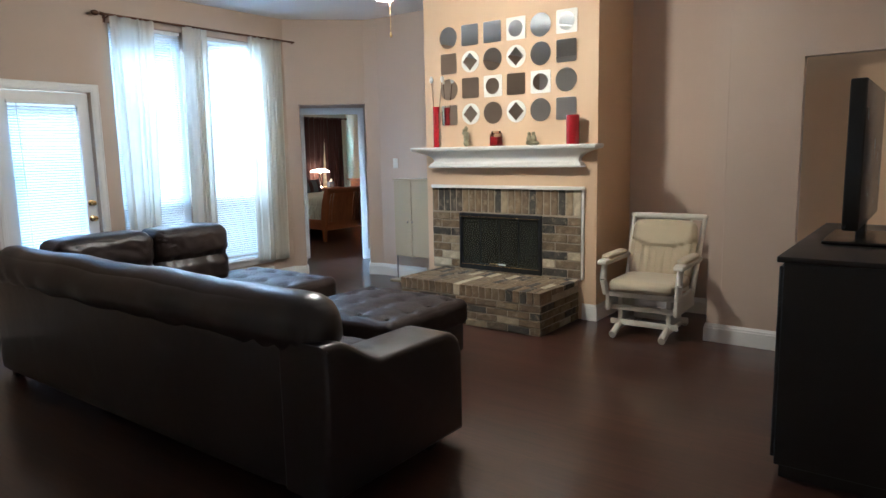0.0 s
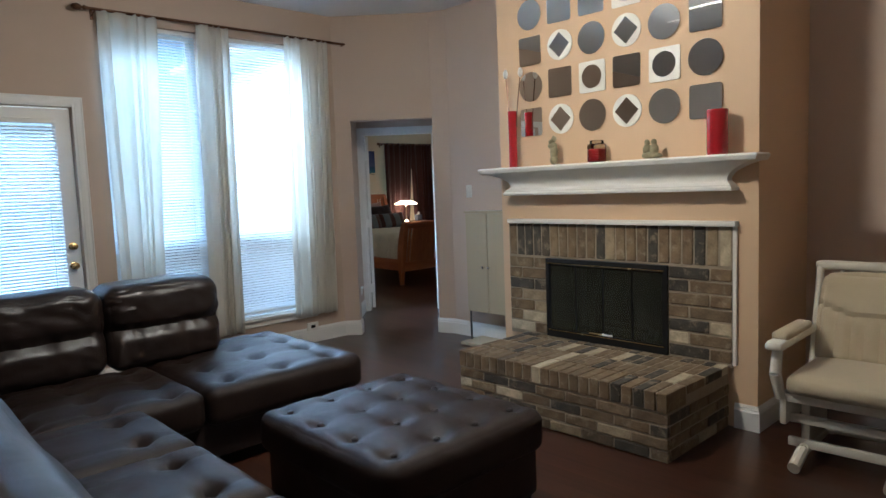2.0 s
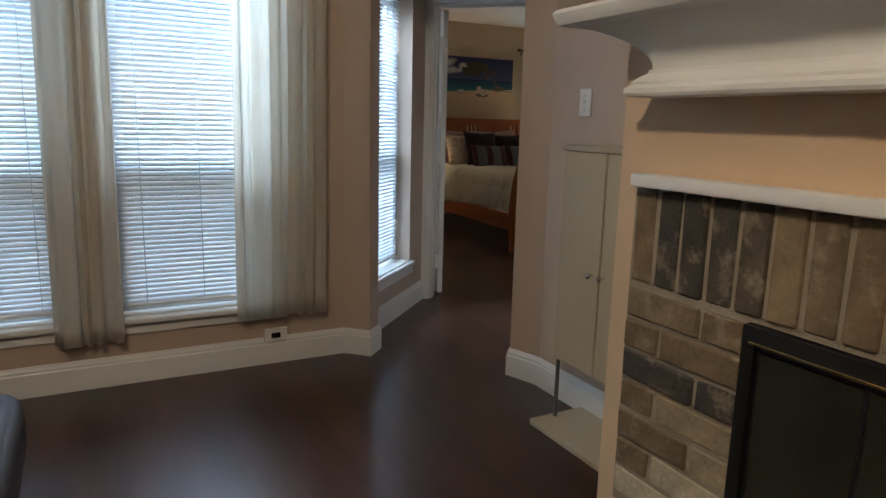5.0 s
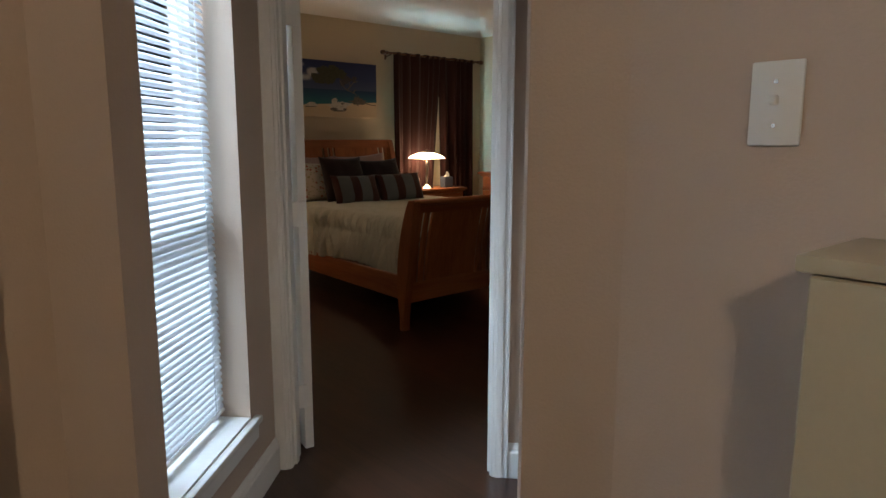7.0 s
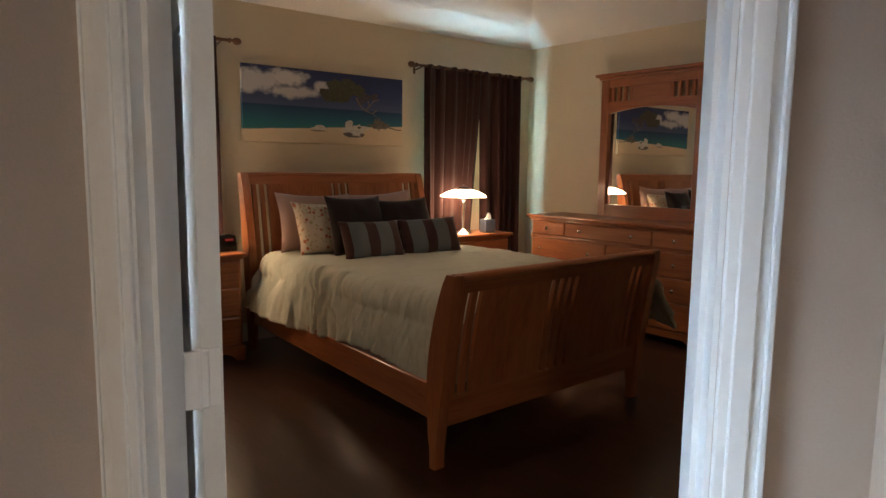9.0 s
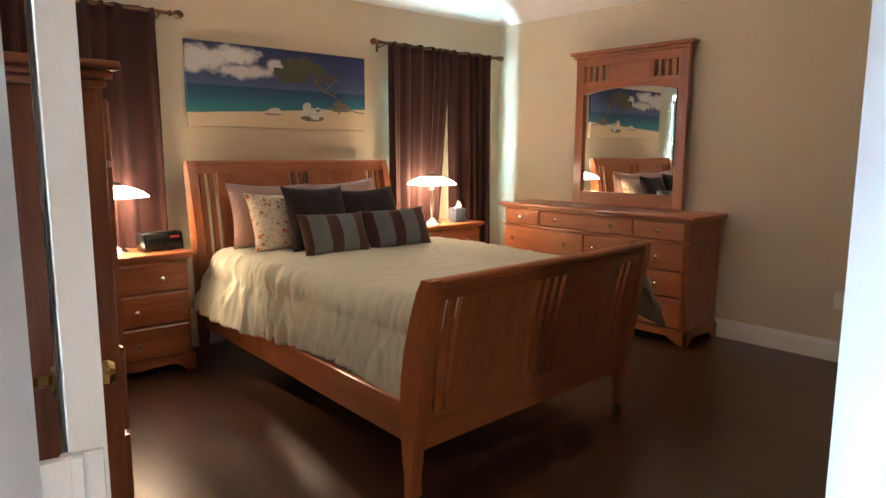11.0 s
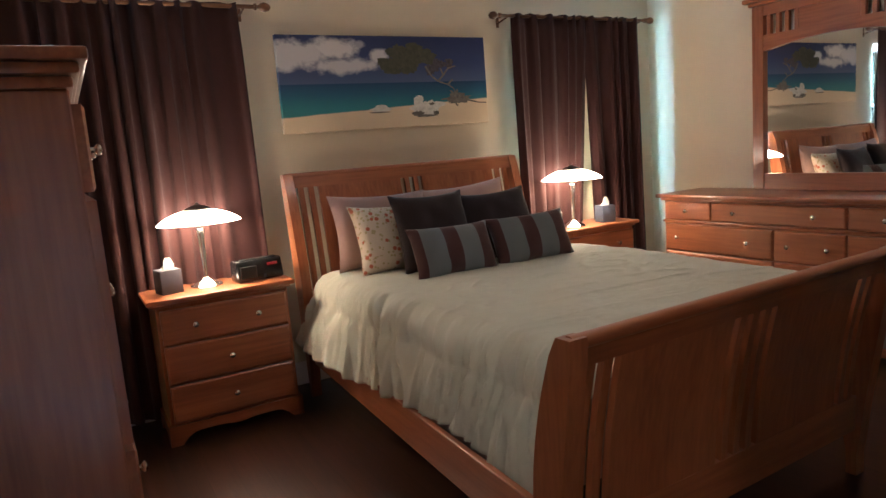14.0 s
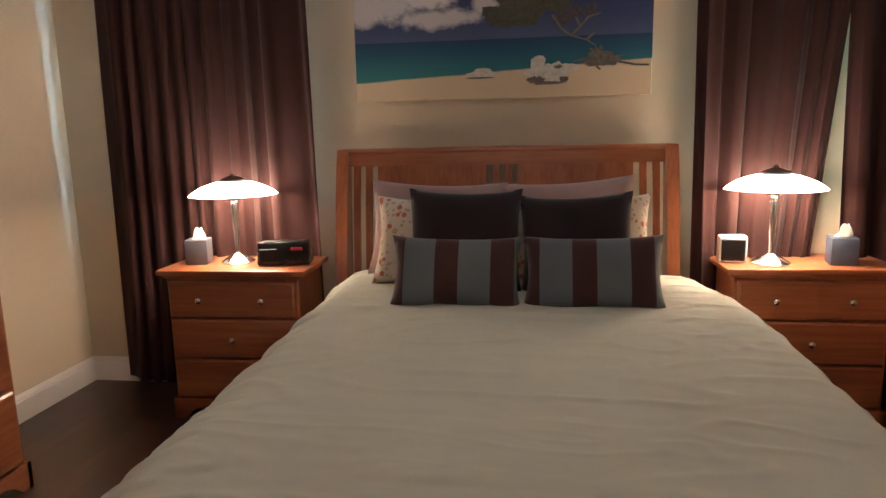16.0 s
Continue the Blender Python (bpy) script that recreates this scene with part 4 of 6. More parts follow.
v = thing("vase", "wide red glass cylinder vase", "vase", pose(MX, -0.205, TOP))
part("body", lathe(bmesh.new(), [(0.0, 0), (0.052, 0), (0.056, 0.008), (0.056, 0.238), (0.053, 0.242), (0.049, 0.236), (0.049, 0.02), (0, 0.02)], 32), RED, v)
c = thing("candle_jar", "square glass jar candle with red wax", "candle", pose(MX, 0.556, TOP))
part("jar", boxed(-0.045, 0.045, -0.045, 0.045, 0, 0.115, 0.012, 2), JAR_GLASS, c)
part("wax", boxed(-0.040, 0.040, -0.040, 0.040, 0.005, 0.082, 0.010, 2), WAX, c, "red wax")
part("rim", lathe(bmesh.new(), [(0.036, 0.112), (0.042, 0.112), (0.042, 0.134), (0.036, 0.134)], 24), JAR_GLASS, c)


def figurine(name, label, m, blobs):
    bm = bmesh.new()
    for p, s in blobs:
        bmesh.ops.create_icosphere(bm, subdivisions=3, radius=1, matrix=Matrix.Translation(p) @ Matrix.Diagonal((*s, 1)))
    for q in bm.verts:
        q.co += Vector(noise.noise_vector(q.co * 60)) * 0.003
    ob = put(name, bm, STONE, smooth=60)
    ob.matrix_basis = m
    return tagged(ob, label, "figurine")


figurine("figurine", "small carved standing figurine in olive and brown", pose(MX, 0.885, TOP), [((0, 0, 0.03), (0.026, 0.028, 0.032)), ((0, 0, 0.085), (0.024, 0.026, 0.05)), ((0, 0.012, 0.125), (0.024, 0.034, 0.024)), ((0, 0.0, 0.168), (0.016, 0.018, 0.022)), ((-0.012, 0.018, 0.15), (0.014, 0.014, 0.016))])
figurine("figurine", "small carved seated couple figurine in olive and brown", pose(MX, 0.19, TOP), [((0, 0, 0.022), (0.03, 0.055, 0.024)), ((0, 0.022, 0.055), (0.024, 0.026, 0.034)), ((0, -0.022, 0.055), (0.024, 0.026, 0.034)), ((0, 0.022, 0.096), (0.015, 0.016, 0.018)), ((0, -0.020, 0.096), (0.015, 0.016, 0.018)), ((-0.01, -0.05, 0.016), (0.02, 0.03, 0.014))])

# mirror tiles over the mantel: c round, s square, q round glass in a square border, d diamond glass in a round border
ROWS = ("cssqcq", "sdcdcs", "csqsqc", "sdcdcs")


def rounded(bm, half, r, x0, x1, turn=0.0, seg=6):
    pts = []
    for cx, cy, a0 in ((1, 1, 0), (-1, 1, 90), (-1, -1, 180), (1, -1, 270)):
        for k in range(seg + 1):
            a = radians(a0 + 90 * k / seg)
            pts.append(((half - r) * cx + r * math.cos(a), (half - r) * cy + r * math.sin(a)))
    ct, st = math.cos(radians(turn)), math.sin(radians(turn))
    lo = [bm.verts.new((x0, p * ct - q * st, p * st + q * ct)) for p, q in pts]
    hi = [bm.verts.new((x1, p * ct - q * st, p * st + q * ct)) for p, q in pts]
    bm.faces.new(lo)
    bm.faces.new(hi[::-1])
    for k in range(len(pts)):
        bm.faces.new([lo[k], lo[(k + 1) % len(pts)], hi[(k + 1) % len(pts)], hi[k]])
    return bm


LABELS = {"c": "round wall mirror tile", "s": "square wall mirror tile with rounded corners", "q": "round mirror in a white square border", "d": "diamond mirror in a white round border"}
for r, kinds in enumerate(ROWS):
    for k, kind in enumerate(kinds):
        t = thing("wall_mirror", LABELS[kind], "mirror", pose(1.6, 1.138 - 0.2470 * k, 2.558 - 0.2407 * r, random.uniform(-0.6, 0.6), random.uniform(-0.7, 0.7), random.uniform(-0.7, 0.7)), "decorative mirror tiles")
        if kind == "c":
            part("mirror_glass", rounded(bmesh.new(), 0.100, 0.0999, -0.012, -0.004, seg=10), MIRROR, t, smooth=20)
        elif kind == "s":
            part("mirror_glass", rounded(bmesh.new(), 0.094, 0.016, -0.012, -0.004), MIRROR, t, smooth=20)
        elif kind == "q":
            part("border", rounded(bmesh.new(), 0.097, 0.012, -0.010, -0.003), MIRROR_FRAME, t, "white border", 20)
            part("mirror_glass", rounded(bmesh.new(), 0.073, 0.0729, -0.014, -0.0105, seg=10), MIRROR, t, smooth=20)
        else:
            part("border", rounded(bmesh.new(), 0.098, 0.0979, -0.010, -0.003, seg=10), MIRROR_FRAME, t, "white border", 20)
            part("mirror_glass", rounded(bmesh.new(), 0.058, 0.004, -0.014, -0.0105, turn=45, seg=2), MIRROR, t, smooth=20)

# low cabinet between the fireplace and the vestibule
cab = thing("wall_cabinet", "tan painted two-door cabinet raised on a floor board", "cabinet")
part("body", boxed(2.163, 2.343, 1.848, 2.368, 0.29, 1.172, 0.003), CABINET, cab)
part("top", boxed(2.140, 2.343, 1.838, 2.378, 1.172, 1.192, 0.004, 2), CABINET, cab)
for a, b, k in ((1.852, 2.108, 1.90), (2.114, 2.364, 2.16)):
    d = part("cabinet_door", boxed(2.145, 2.162, a, b, 0.295, 1.1695, 0.003), CABINET, cab)
    bm = lathe(bmesh.new(), [(0, 0), (0.006, 0), (0.005, 0.012), (0.012, 0.018), (0.012, 0.026), (0, 0.03)], 14)
    kx = 2.085 if a < 2 else 2.150
    bmesh.ops.transform(bm, matrix=Matrix.Translation((2.145, kx, 0.70)) @ pose(0, 0, 0, 0, -90, 0), verts=bm.verts[:])
    part("knob", bm, CHROME, d, "small metal knob")
part("base_board", boxed(2.05, 2.343, 1.446, 2.38, 0.0, 0.028, 0.004), CABINET, cab, "flat tan board on the floor")
part("leg", rod(bmesh.new(), (2.165, 2.352, 0.026), (2.165, 2.352, 0.292), 0.009, seg=12), STEEL, cab, "thin grey metal leg")
part("leg", rod(bmesh.new(), (2.165, 1.866, 0.026), (2.165, 1.866, 0.292), 0.009, seg=12), STEEL, cab, "thin grey metal leg")


def plate(m, w=0.072, h=0.116, kind="switch"):
    t = thing("light_switch" if kind == "switch" else "wall_outlet", "white toggle light switch plate" if kind == "switch" else "white wall outlet plate", "light switch" if kind == "switch" else "outlet", m)
    part("cover_plate", boxed(-w / 2, w / 2, -0.006, 0.0, -h / 2, h / 2, 0.003, 2), PLASTIC, t)
    if kind == "switch":
        part("toggle", boxed(-0.005, 0.005, -0.017, -0.004, -0.002, 0.012, 0.002), PLASTIC, t)
        for z in (-0.03, 0.03):
            bm = rod(bmesh.new(), (0, -0.0075, z), (0, -0.004, z), 0.003, seg=10)
            part("screw", bm, CHROME, t)
    else:
        for z in (-0.02, 0.02):
            part("socket", boxed(-0.014, 0.014, -0.0075, -0.004, z - 0.013, z + 0.013, 0.003), PLASTIC, t)
    return t


EAST = pose(2.345, 0, 0, 0, 0, -90)
plate(EAST @ pose(-2.497, 0, 1.365))
plate(pose(7.41, 5.18, 0.42, 0, 0, -90), kind="outlet")
o = thing("floor_outlet", "white outlet box set in the baseboard below the window", "outlet", NW @ pose(1.245, -0.016, 0.158))
part("cover_plate", boxed(-0.06, 0.06, -0.014, 0.0, -0.036, 0.036, 0.004), PLASTIC, o)
part("socket", boxed(-0.024, 0.024, -0.017, -0.013, -0.016, 0.012, 0.003), BLACK_GLOSS, o, "dark socket")

# ---- leather sectional and ottoman ----


def tufted(lo, hi, r, nx, ny, depth=0.055, n=30, puff=0.012):
    bm = soft_box(bmesh.new(), lo, hi, r, n, puff)
    pts = [(lo[0] + (hi[0] - lo[0]) * (i + 0.5) / nx, lo[1] + (hi[1] - lo[1]) * (j + 0.5) / ny) for i in range(nx) for j in range(ny)]
    zc = (lo[2] + hi[2]) / 2
    gx, gy = (hi[0] - lo[0]) / nx, (hi[1] - lo[1]) / ny
    for v in bm.verts:
        if v.co.z > zc + 0.3 * (hi[2] - zc):
            d = min(math.hypot(v.co.x - a, v.co.y - b) for a, b in pts)
            v.co.z -= depth * math.exp(-(d / 0.042) ** 2)
            fx = abs(((v.co.x - lo[0]) / gx) % 1 - 0.5)
            fy = abs(((v.co.y - lo[1]) / gy) % 1 - 0.5)
            v.co.z -= 0.006 * (math.exp(-(fx * gx / 0.02) ** 2) + math.exp(-(fy * gy / 0.02) ** 2))
            v.co.z += 0.004 * noise.noise(v.co * 7)
    return bm, pts


def buttons(parent, pts, z):
    me = None
    for x, y in pts:
        if me is None:
            bm = lathe(bmesh.new(), [(0, -0.004), (0.015, -0.004), (0.014, 0.003), (0.008, 0.007), (0, 0.008)], 12)
            b = part("button", bm, LEATHER_SEAT, parent)
            me = b.data
        else:
            b = new("button", me)
            b.parent = parent
        b.matrix_basis = pose(x, y, z)


def back_cushion(lo, hi, r, axis):
    """A plump leather back with a seam across its middle and pulled folds beside it."""
    bm = soft_box(bmesh.new(), lo, hi, r, 34, 0.012, 0.005)
    zm = lo[2] + 0.48 * (hi[2] - lo[2])
    for v in bm.verts:
        k = math.exp(-((v.co.z - zm) / 0.035) ** 2)
        c = (lo[axis] + hi[axis]) / 2
        v.co[axis] += -k * 0.04 * (1 if v.co[axis] > c else -1)
        along = 1 - axis
        v.co[axis] += 0.007 * k * math.sin(v.co[along] * 70)
        fold = noise.noise(Vector((v.co[along] * 9.0, v.co.z * 5.0, 3.0 + lo[0])))
        crumple = max(0.0, 0.25 - abs(noise.noise(Vector((v.co[along] * 6.0, v.co.z * 16.0 + 2.0 * fold, 7.0 + lo[0]))))) / 0.25
        v.co[axis] += (0.010 * fold - 0.010 * crumple) * (-1 if v.co[axis] < c else 1)
        v.co.z += 0.008 * noise.noise(Vector((v.co[along] * 7.0, 1.0, 5.0 + lo[0]))) * (v.co.z > zm)
    return bm


G = "leather sectional sofa"
s = thing("sofa", "long espresso leather sofa section with tufted seats and low arm", "sofa", None, G)
part("base", boxed(-1.96, -1.07, -0.78, 2.45, 0.07, 0.27, 0.02, 2), LEATHER, s)
part("back_frame", soft_box(bmesh.new(), (-1.975, -0.55, 0.05), (-1.80, 2.47, 0.735), 0.035, 10), LEATHER, s)
for k in range(3):
    y0 = -0.50 + k * 0.62
    bm, pts = tufted((-1.76, y0, 0.25), (-1.04, y0 + 0.615, 0.455), 0.06, 2, 2)
    c = part("seat_cushion", bm, LEATHER_SEAT, s)
    buttons(c, pts, 0.418)
roll = soft_box(bmesh.new(), (-1.990, -0.74, 0.60), (-1.72, 2.46, 0.91), 0.125, 40, 0.012, 0.008)
for v in roll.verts:
    sag = math.sin((v.co.y + 0.5) * math.pi / 0.98)
    v.co.z -= 0.012 * sag * sag * (v.co.z > 0.7)
    v.co.x += 0.010 * math.sin(v.co.y * 46 + 5 * noise.noise(v.co * 3)) * math.exp(-((v.co.z - 0.72) / 0.07) ** 2)
    v.co.x += 0.035 * max(0.0, (0.74 - v.co.z) / 0.14) * (v.co.x < -1.86)
part("back_cushion", roll, LEATHER, s)
def arm_top(x):
    """Height of the arm: high at the back, dipping, level, then rounded at the front."""
    f = min(1.0, max(0.0, (x + 1.90) / 0.30))
    z = 0.735 - 0.135 * f * f * (3 - 2 * f)
    q = max(0.0, (x + 1.15) / 0.13)
    return z - 0.13 * (1 - math.sqrt(max(0.0, 1 - q * q)))


arm = bmesh.new()
outline = [(-1.975, 0.06)] + [(-1.975 + 0.955 * k / 40, arm_top(-1.975 + 0.955 * k / 40)) for k in range(41)] + [(-1.02, 0.06)]
face = arm.faces.new([arm.verts.new((x, -0.82, z)) for x, z in outline])
out = bmesh.ops.extrude_face_region(arm, geom=[face])
bmesh.ops.translate(arm, vec=(0, 0.29, 0), verts=[v for v in out["geom"] if isinstance(v, bmesh.types.BMVert)])
bmesh.ops.recalc_face_normals(arm, faces=arm.faces[:])
rim = [e for e in arm.edges if abs(e.verts[0].co.y - e.verts[1].co.y) < 1e-6]
bmesh.ops.bevel(arm, geom=rim, offset=0.03, segments=3, affect="EDGES", profile=0.5)
part("arm", arm, LEATHER, s)
for x, y in ((-1.9, -0.72), (-1.2, -0.72), (-1.9, 2.38), (-1.2, 2.3)):
    part("foot", boxed(x - 0.03, x + 0.03, y - 0.03, y + 0.03, 0, 0.075, 0.005), DARKWOOD, s)

s = thing("chaise_sofa", "espresso leather sofa section ending in a backless tufted chaise", "sofa", None, G)
part("base", boxed(-1.07, 0.17, 1.42, 2.45, 0.07, 0.27, 0.02, 2), LEATHER, s)
for x0, x1, nx, y1 in ((-1.66, -0.74, 3, 2.18), (-0.735, 0.225, 3, 2.46)):
    bm, pts = tufted((x0, 1.35, 0.25), (x1, y1, 0.455), 0.06, nx, 4)
    c = part("seat_cushion", bm, LEATHER_SEAT, s)
    buttons(c, pts, 0.418)
for x0, x1 in ((-1.68, -0.955), (-0.945, -0.29)):
    part("back_cushion", back_cushion((x0, 2.10, 0.44), (x1, 2.46, 0.925), 0.08, 1), LEATHER, s)
for x, y in ((0.1, 1.5), (0.1, 2.38), (-1.0, 2.38)):
    part("foot", boxed(x - 0.03, x + 0.03, y - 0.03, y + 0.03, 0, 0.075, 0.005), DARKWOOD, s)

o = thing("ottoman", "square espresso leather ottoman with a button-tufted top", "ottoman")
part("base", soft_box(bmesh.new(), (-0.67, -0.01, 0.04), (0.15, 0.91, 0.30), 0.03, 6), LEATHER, o)
bm, pts = tufted((-0.70, -0.04, 0.24), (0.18, 0.94, 0.435), 0.06, 4, 4, 0.025)
c = part("cushion", bm, LEATHER_SEAT, o)
buttons(c, pts, 0.425)
for x in (-0.62, 0.10):
    for y in (0.04, 0.86):
        part("foot", boxed(x - 0.025, x + 0.025, y - 0.025, y + 0.025, 0, 0.05, 0.004), DARKWOOD, o)

# ---- glider chair: front towards its own -y ----
ch = thing("glider_chair", "antique white wooden glider chair with beige cushions", "chair", pose(1.50, -0.90, 0, 0, 0, -88) @ Matrix.Diagonal((0.94, 1.0, 1.02, 1.0)))
for sx in (-1, 1):
    bm = bmesh.new()
    for a, b in (((0.205, -0.33, 0.030), (0.205, -0.20, 0.075)), ((0.205, -0.20, 0.075), (0.205, 0.20, 0.075)), ((0.205, 0.20, 0.075), (0.205, 0.33, 0.030))):
        rod(bm, (sx * a[0], a[1], a[2]), (sx * b[0], b[1], b[2]), 0.030, seg=10)
    part("foot_rail", bm, CHAIR_WOOD, ch)
    part("base_post", boxed(sx * 0.205 - 0.022, sx * 0.205 + 0.022, -0.16, 0.14, 0.09, 0.33, 0.012, 2), CHAIR_WOOD, ch)
    part("side_frame", boxed(sx * 0.285 - 0.018, sx * 0.285 + 0.018, -0.25, 0.24, 0.20, 0.34, 0.012, 2), CHAIR_WOOD, ch)
    bm = bmesh.new()
    rod(bm, (sx * 0.30, -0.24, 0.33), (sx * 0.315, -0.27, 0.45), 0.026, 0.030, 12)
    rod(bm, (sx * 0.315, -0.27, 0.45), (sx * 0.315, -0.24, 0.57), 0.030, 0.024, 12)
    part("arm_post", bm, CHAIR_WOOD, ch)
    part("arm_rest", soft_box(bmesh.new(), (sx * 0.315 - 0.045, -0.31, 0.56), (sx * 0.315 + 0.045, 0.26, 0.605), 0.02, 6), CHAIR_WOOD, ch)
    part("arm_pad", soft_box(bmesh.new(), (sx * 0.315 - 0.042, -0.22, 0.595), (sx * 0.315 + 0.042, 0.18, 0.635), 0.018, 6, 0.006), CHAIR_CLOTH, ch)
    bm = rod(bmesh.new(), (sx * 0.285, 0.20, 0.28), (sx * 0.315, 0.45, 0.885), 0.024, 0.020, 12)
    part("back_post", bm, CHAIR_WOOD, ch)
for y, z in ((-0.23, 0.335), (-0.16, 0.10), (-0.17, 0.22), (0.13, 0.10), (0.24, 0.335)):
    part("cross_rail", boxed(-0.285, 0.285, y - 0.014, y + 0.014, z - 0.022, z + 0.022, 0.008, 2), CHAIR_WOOD, ch)
part("top_rail", soft_box(bmesh.new(), (-0.34, 0.425, 0.865), (0.34, 0.475, 0.915), 0.02, 6), CHAIR_WOOD, ch)
for k in range(5):
    x = -0.2 + 0.1 * k
    part("back_slat", rod(bmesh.new(), (x, 0.24, 0.34), (x, 0.445, 0.87), 0.010, seg=8), CHAIR_WOOD, ch)
part("seat_cushion", soft_box(bmesh.new(), (-0.27, -0.28, 0.355), (0.27, 0.22, 0.45), 0.04, 10, 0.012, 0.004), CHAIR_CLOTH, ch)
bm = soft_box(bmesh.new(), (-0.27, -0.05, -0.25), (0.27, 0.05, 0.22), 0.045, 34, 0.02)
for q in bm.verts:
    q.co.y += 0.022 * math.exp(-((q.co.z + 0.01 - 0.9 * q.co.x ** 2) / 0.014) ** 2) * (1 if q.co.y < 0 else -1)
    if q.co.z < 0.9 * q.co.x ** 2 - 0.01 and q.co.y < 0:
        q.co.y += 0.008 + 0.012 * sum(math.exp(-((q.co.x - c) / 0.011) ** 2) for c in (-0.17, -0.10, -0.033, 0.033, 0.10, 0.17))
bmesh.ops.transform(bm, matrix=Matrix.Translation((0, 0.30, 0.645)) @ pose(0, 0, 0, -21), verts=bm.verts[:])
part("back_cushion", bm, CHAIR_CLOTH, ch)

# ---- media cabinet and television ----
mc = thing("media_cabinet", "tall black-brown media cabinet", "cabinet")
part("body", boxed(-0.56, 0.90, -2.66, -2.20, 0.06, 0.985, 0.004), DARKWOOD, mc)
part("top", boxed(-0.58, 0.92, -2.68, -2.175, 0.985, 1.012, 0.006, 2), DARKWOOD, mc)
part("plinth", boxed(-0.54, 0.88, -2.64, -2.22, 0.0, 0.06), DARKWOOD, mc)
for k in range(3):
    d = part("cabinet_door", boxed(-0.55 + 0.485 * k, -0.075 + 0.485 * k, -2.20, -2.182, 0.09, 0.965, 0.004), DARKWOOD, mc)
    part("handle", rod(bmesh.new(), (-0.31 + 0.485 * k, -2.165, 0.50), (-0.31 + 0.485 * k, -2.165, 0.62), 0.006, seg=10), CHROME, d)
tv = thing("television", "black flat television seen from its edge", "television")
part("screen_body", boxed(-0.36, 0.66, -2.45, -2.385, 1.11, 1.76, 0.008, 2), BLACK_GLOSS, tv)
part("screen", boxed(-0.33, 0.63, -2.386, -2.382, 1.14, 1.73), BLACK_GLOSS, tv)
part("stand_neck", boxed(0.09, 0.21, -2.44, -2.40, 1.03, 1.12, 0.005), BLACK_GLOSS, tv)
part("stand_base", soft_box(bmesh.new(), (-0.12, -2.56, 1.012), (0.42, -2.28, 1.035), 0.01, 6), BLACK_GLOSS, tv)

# ---- ceiling fan ----
fan = thing("ceiling_fan", "white ceiling fan with a lit globe and a pull chain", "ceiling fan", pose(-0.15, 0.40, 0.085))
part("canopy", lathe(bmesh.new(), [(0.0, 2.965), (0.075, 2.965), (0.07, 2.935), (0.03, 2.905), (0.0, 2.905)], 24), TRIM, fan)
part("downrod", rod(bmesh.new(), (0, 0, 2.80), (0, 0, 2.92), 0.014, seg=12), TRIM, fan)
part("motor", lathe(bmesh.new(), [(0, 2.82), (0.06, 2.82), (0.115, 2.78), (0.12, 2.70), (0.09, 2.66), (0.05, 2.64), (0.05, 2.60), (0, 2.60)], 28), TRIM, fan)
for k in range(5):
    bm = bmesh.new()
    box(bm, 0.10, 0.24, -0.02, 0.02, 2.672, 2.678)
    box(bm, 0.20, 0.66, -0.062, 0.062, 2.678, 2.686, 0.003)
    bmesh.ops.rotate(bm, cent=(0, 0, 2.68), matrix=Matrix.Rotation(radians(10), 3, "X"), verts=bm.verts[:])
    bmesh.ops.rotate(bm, cent=(0, 0, 0), matrix=Matrix.Rotation(radians(72 * k + 20), 3, "Z"), verts=bm.verts[:])
    part("blade", bm, TRIM, fan)
part("fitter", lathe(bmesh.new(), [(0, 2.60), (0.07, 2.60), (0.075, 2.575), (0.055, 2.56), (0, 2.56)], 24), TRIM, fan)
gl = part("globe", lathe(bmesh.new(), [(0.05, 2.562), (0.085, 2.54), (0.10, 2.50), (0.085, 2.455), (0.05, 2.435), (0.0, 2.43)], 28), GLOBE, fan, "lit frosted glass globe")
part("pull_chain", rod(bmesh.new(), (0.05, 0.0, 2.60), (0.055, 0, 2.225), 0.0025, seg=6), BRASS, fan)
part("chain_pull", lathe(bmesh.new(), [(0, 0), (0.008, 0.004), (0.010, 0.02), (0.005, 0.036), (0, 0.038)], 12, (0.055, 0, 2.19)), BRASS, fan)

# ---- sleigh bed: its own y axis runs to the headboard ----


def bent(bm, x0, x1, z0, z1, thick, curve, n=10, bevel=0.0):
    """An upright board that follows curve(z) in y."""
    rings = []
    for k in range(n + 1):
        z = z0 + (z1 - z0) * k / n
        y = curve(z)
        rings.append([bm.verts.new(p) for p in ((x0, y - thick / 2, z), (x1, y - thick / 2, z), (x1, y + thick / 2, z), (x0, y + thick / 2, z))])
    for a, b in zip(rings, rings[1:]):
        for k in range(4):
            bm.faces.new([a[k], a[(k + 1) % 4], b[(k + 1) % 4], b[k]])
    bm.faces.new(rings[0])
    bm.faces.new(rings[-1])
    return bm


def foot_curve(z):
    t = max(0.0, (z - 0.25) / 0.66)
    return -1.185 - 0.105 * t ** 1.8


def head_curve(z):
    t = max(0.0, (z - 0.35) / 0.95)
    return 1.165 + 0.115 * t ** 1.8


bed = thing("sleigh_bed", "honey oak sleigh bed with slotted headboard and footboard", "bed", pose(5.0, 6.92, 0))


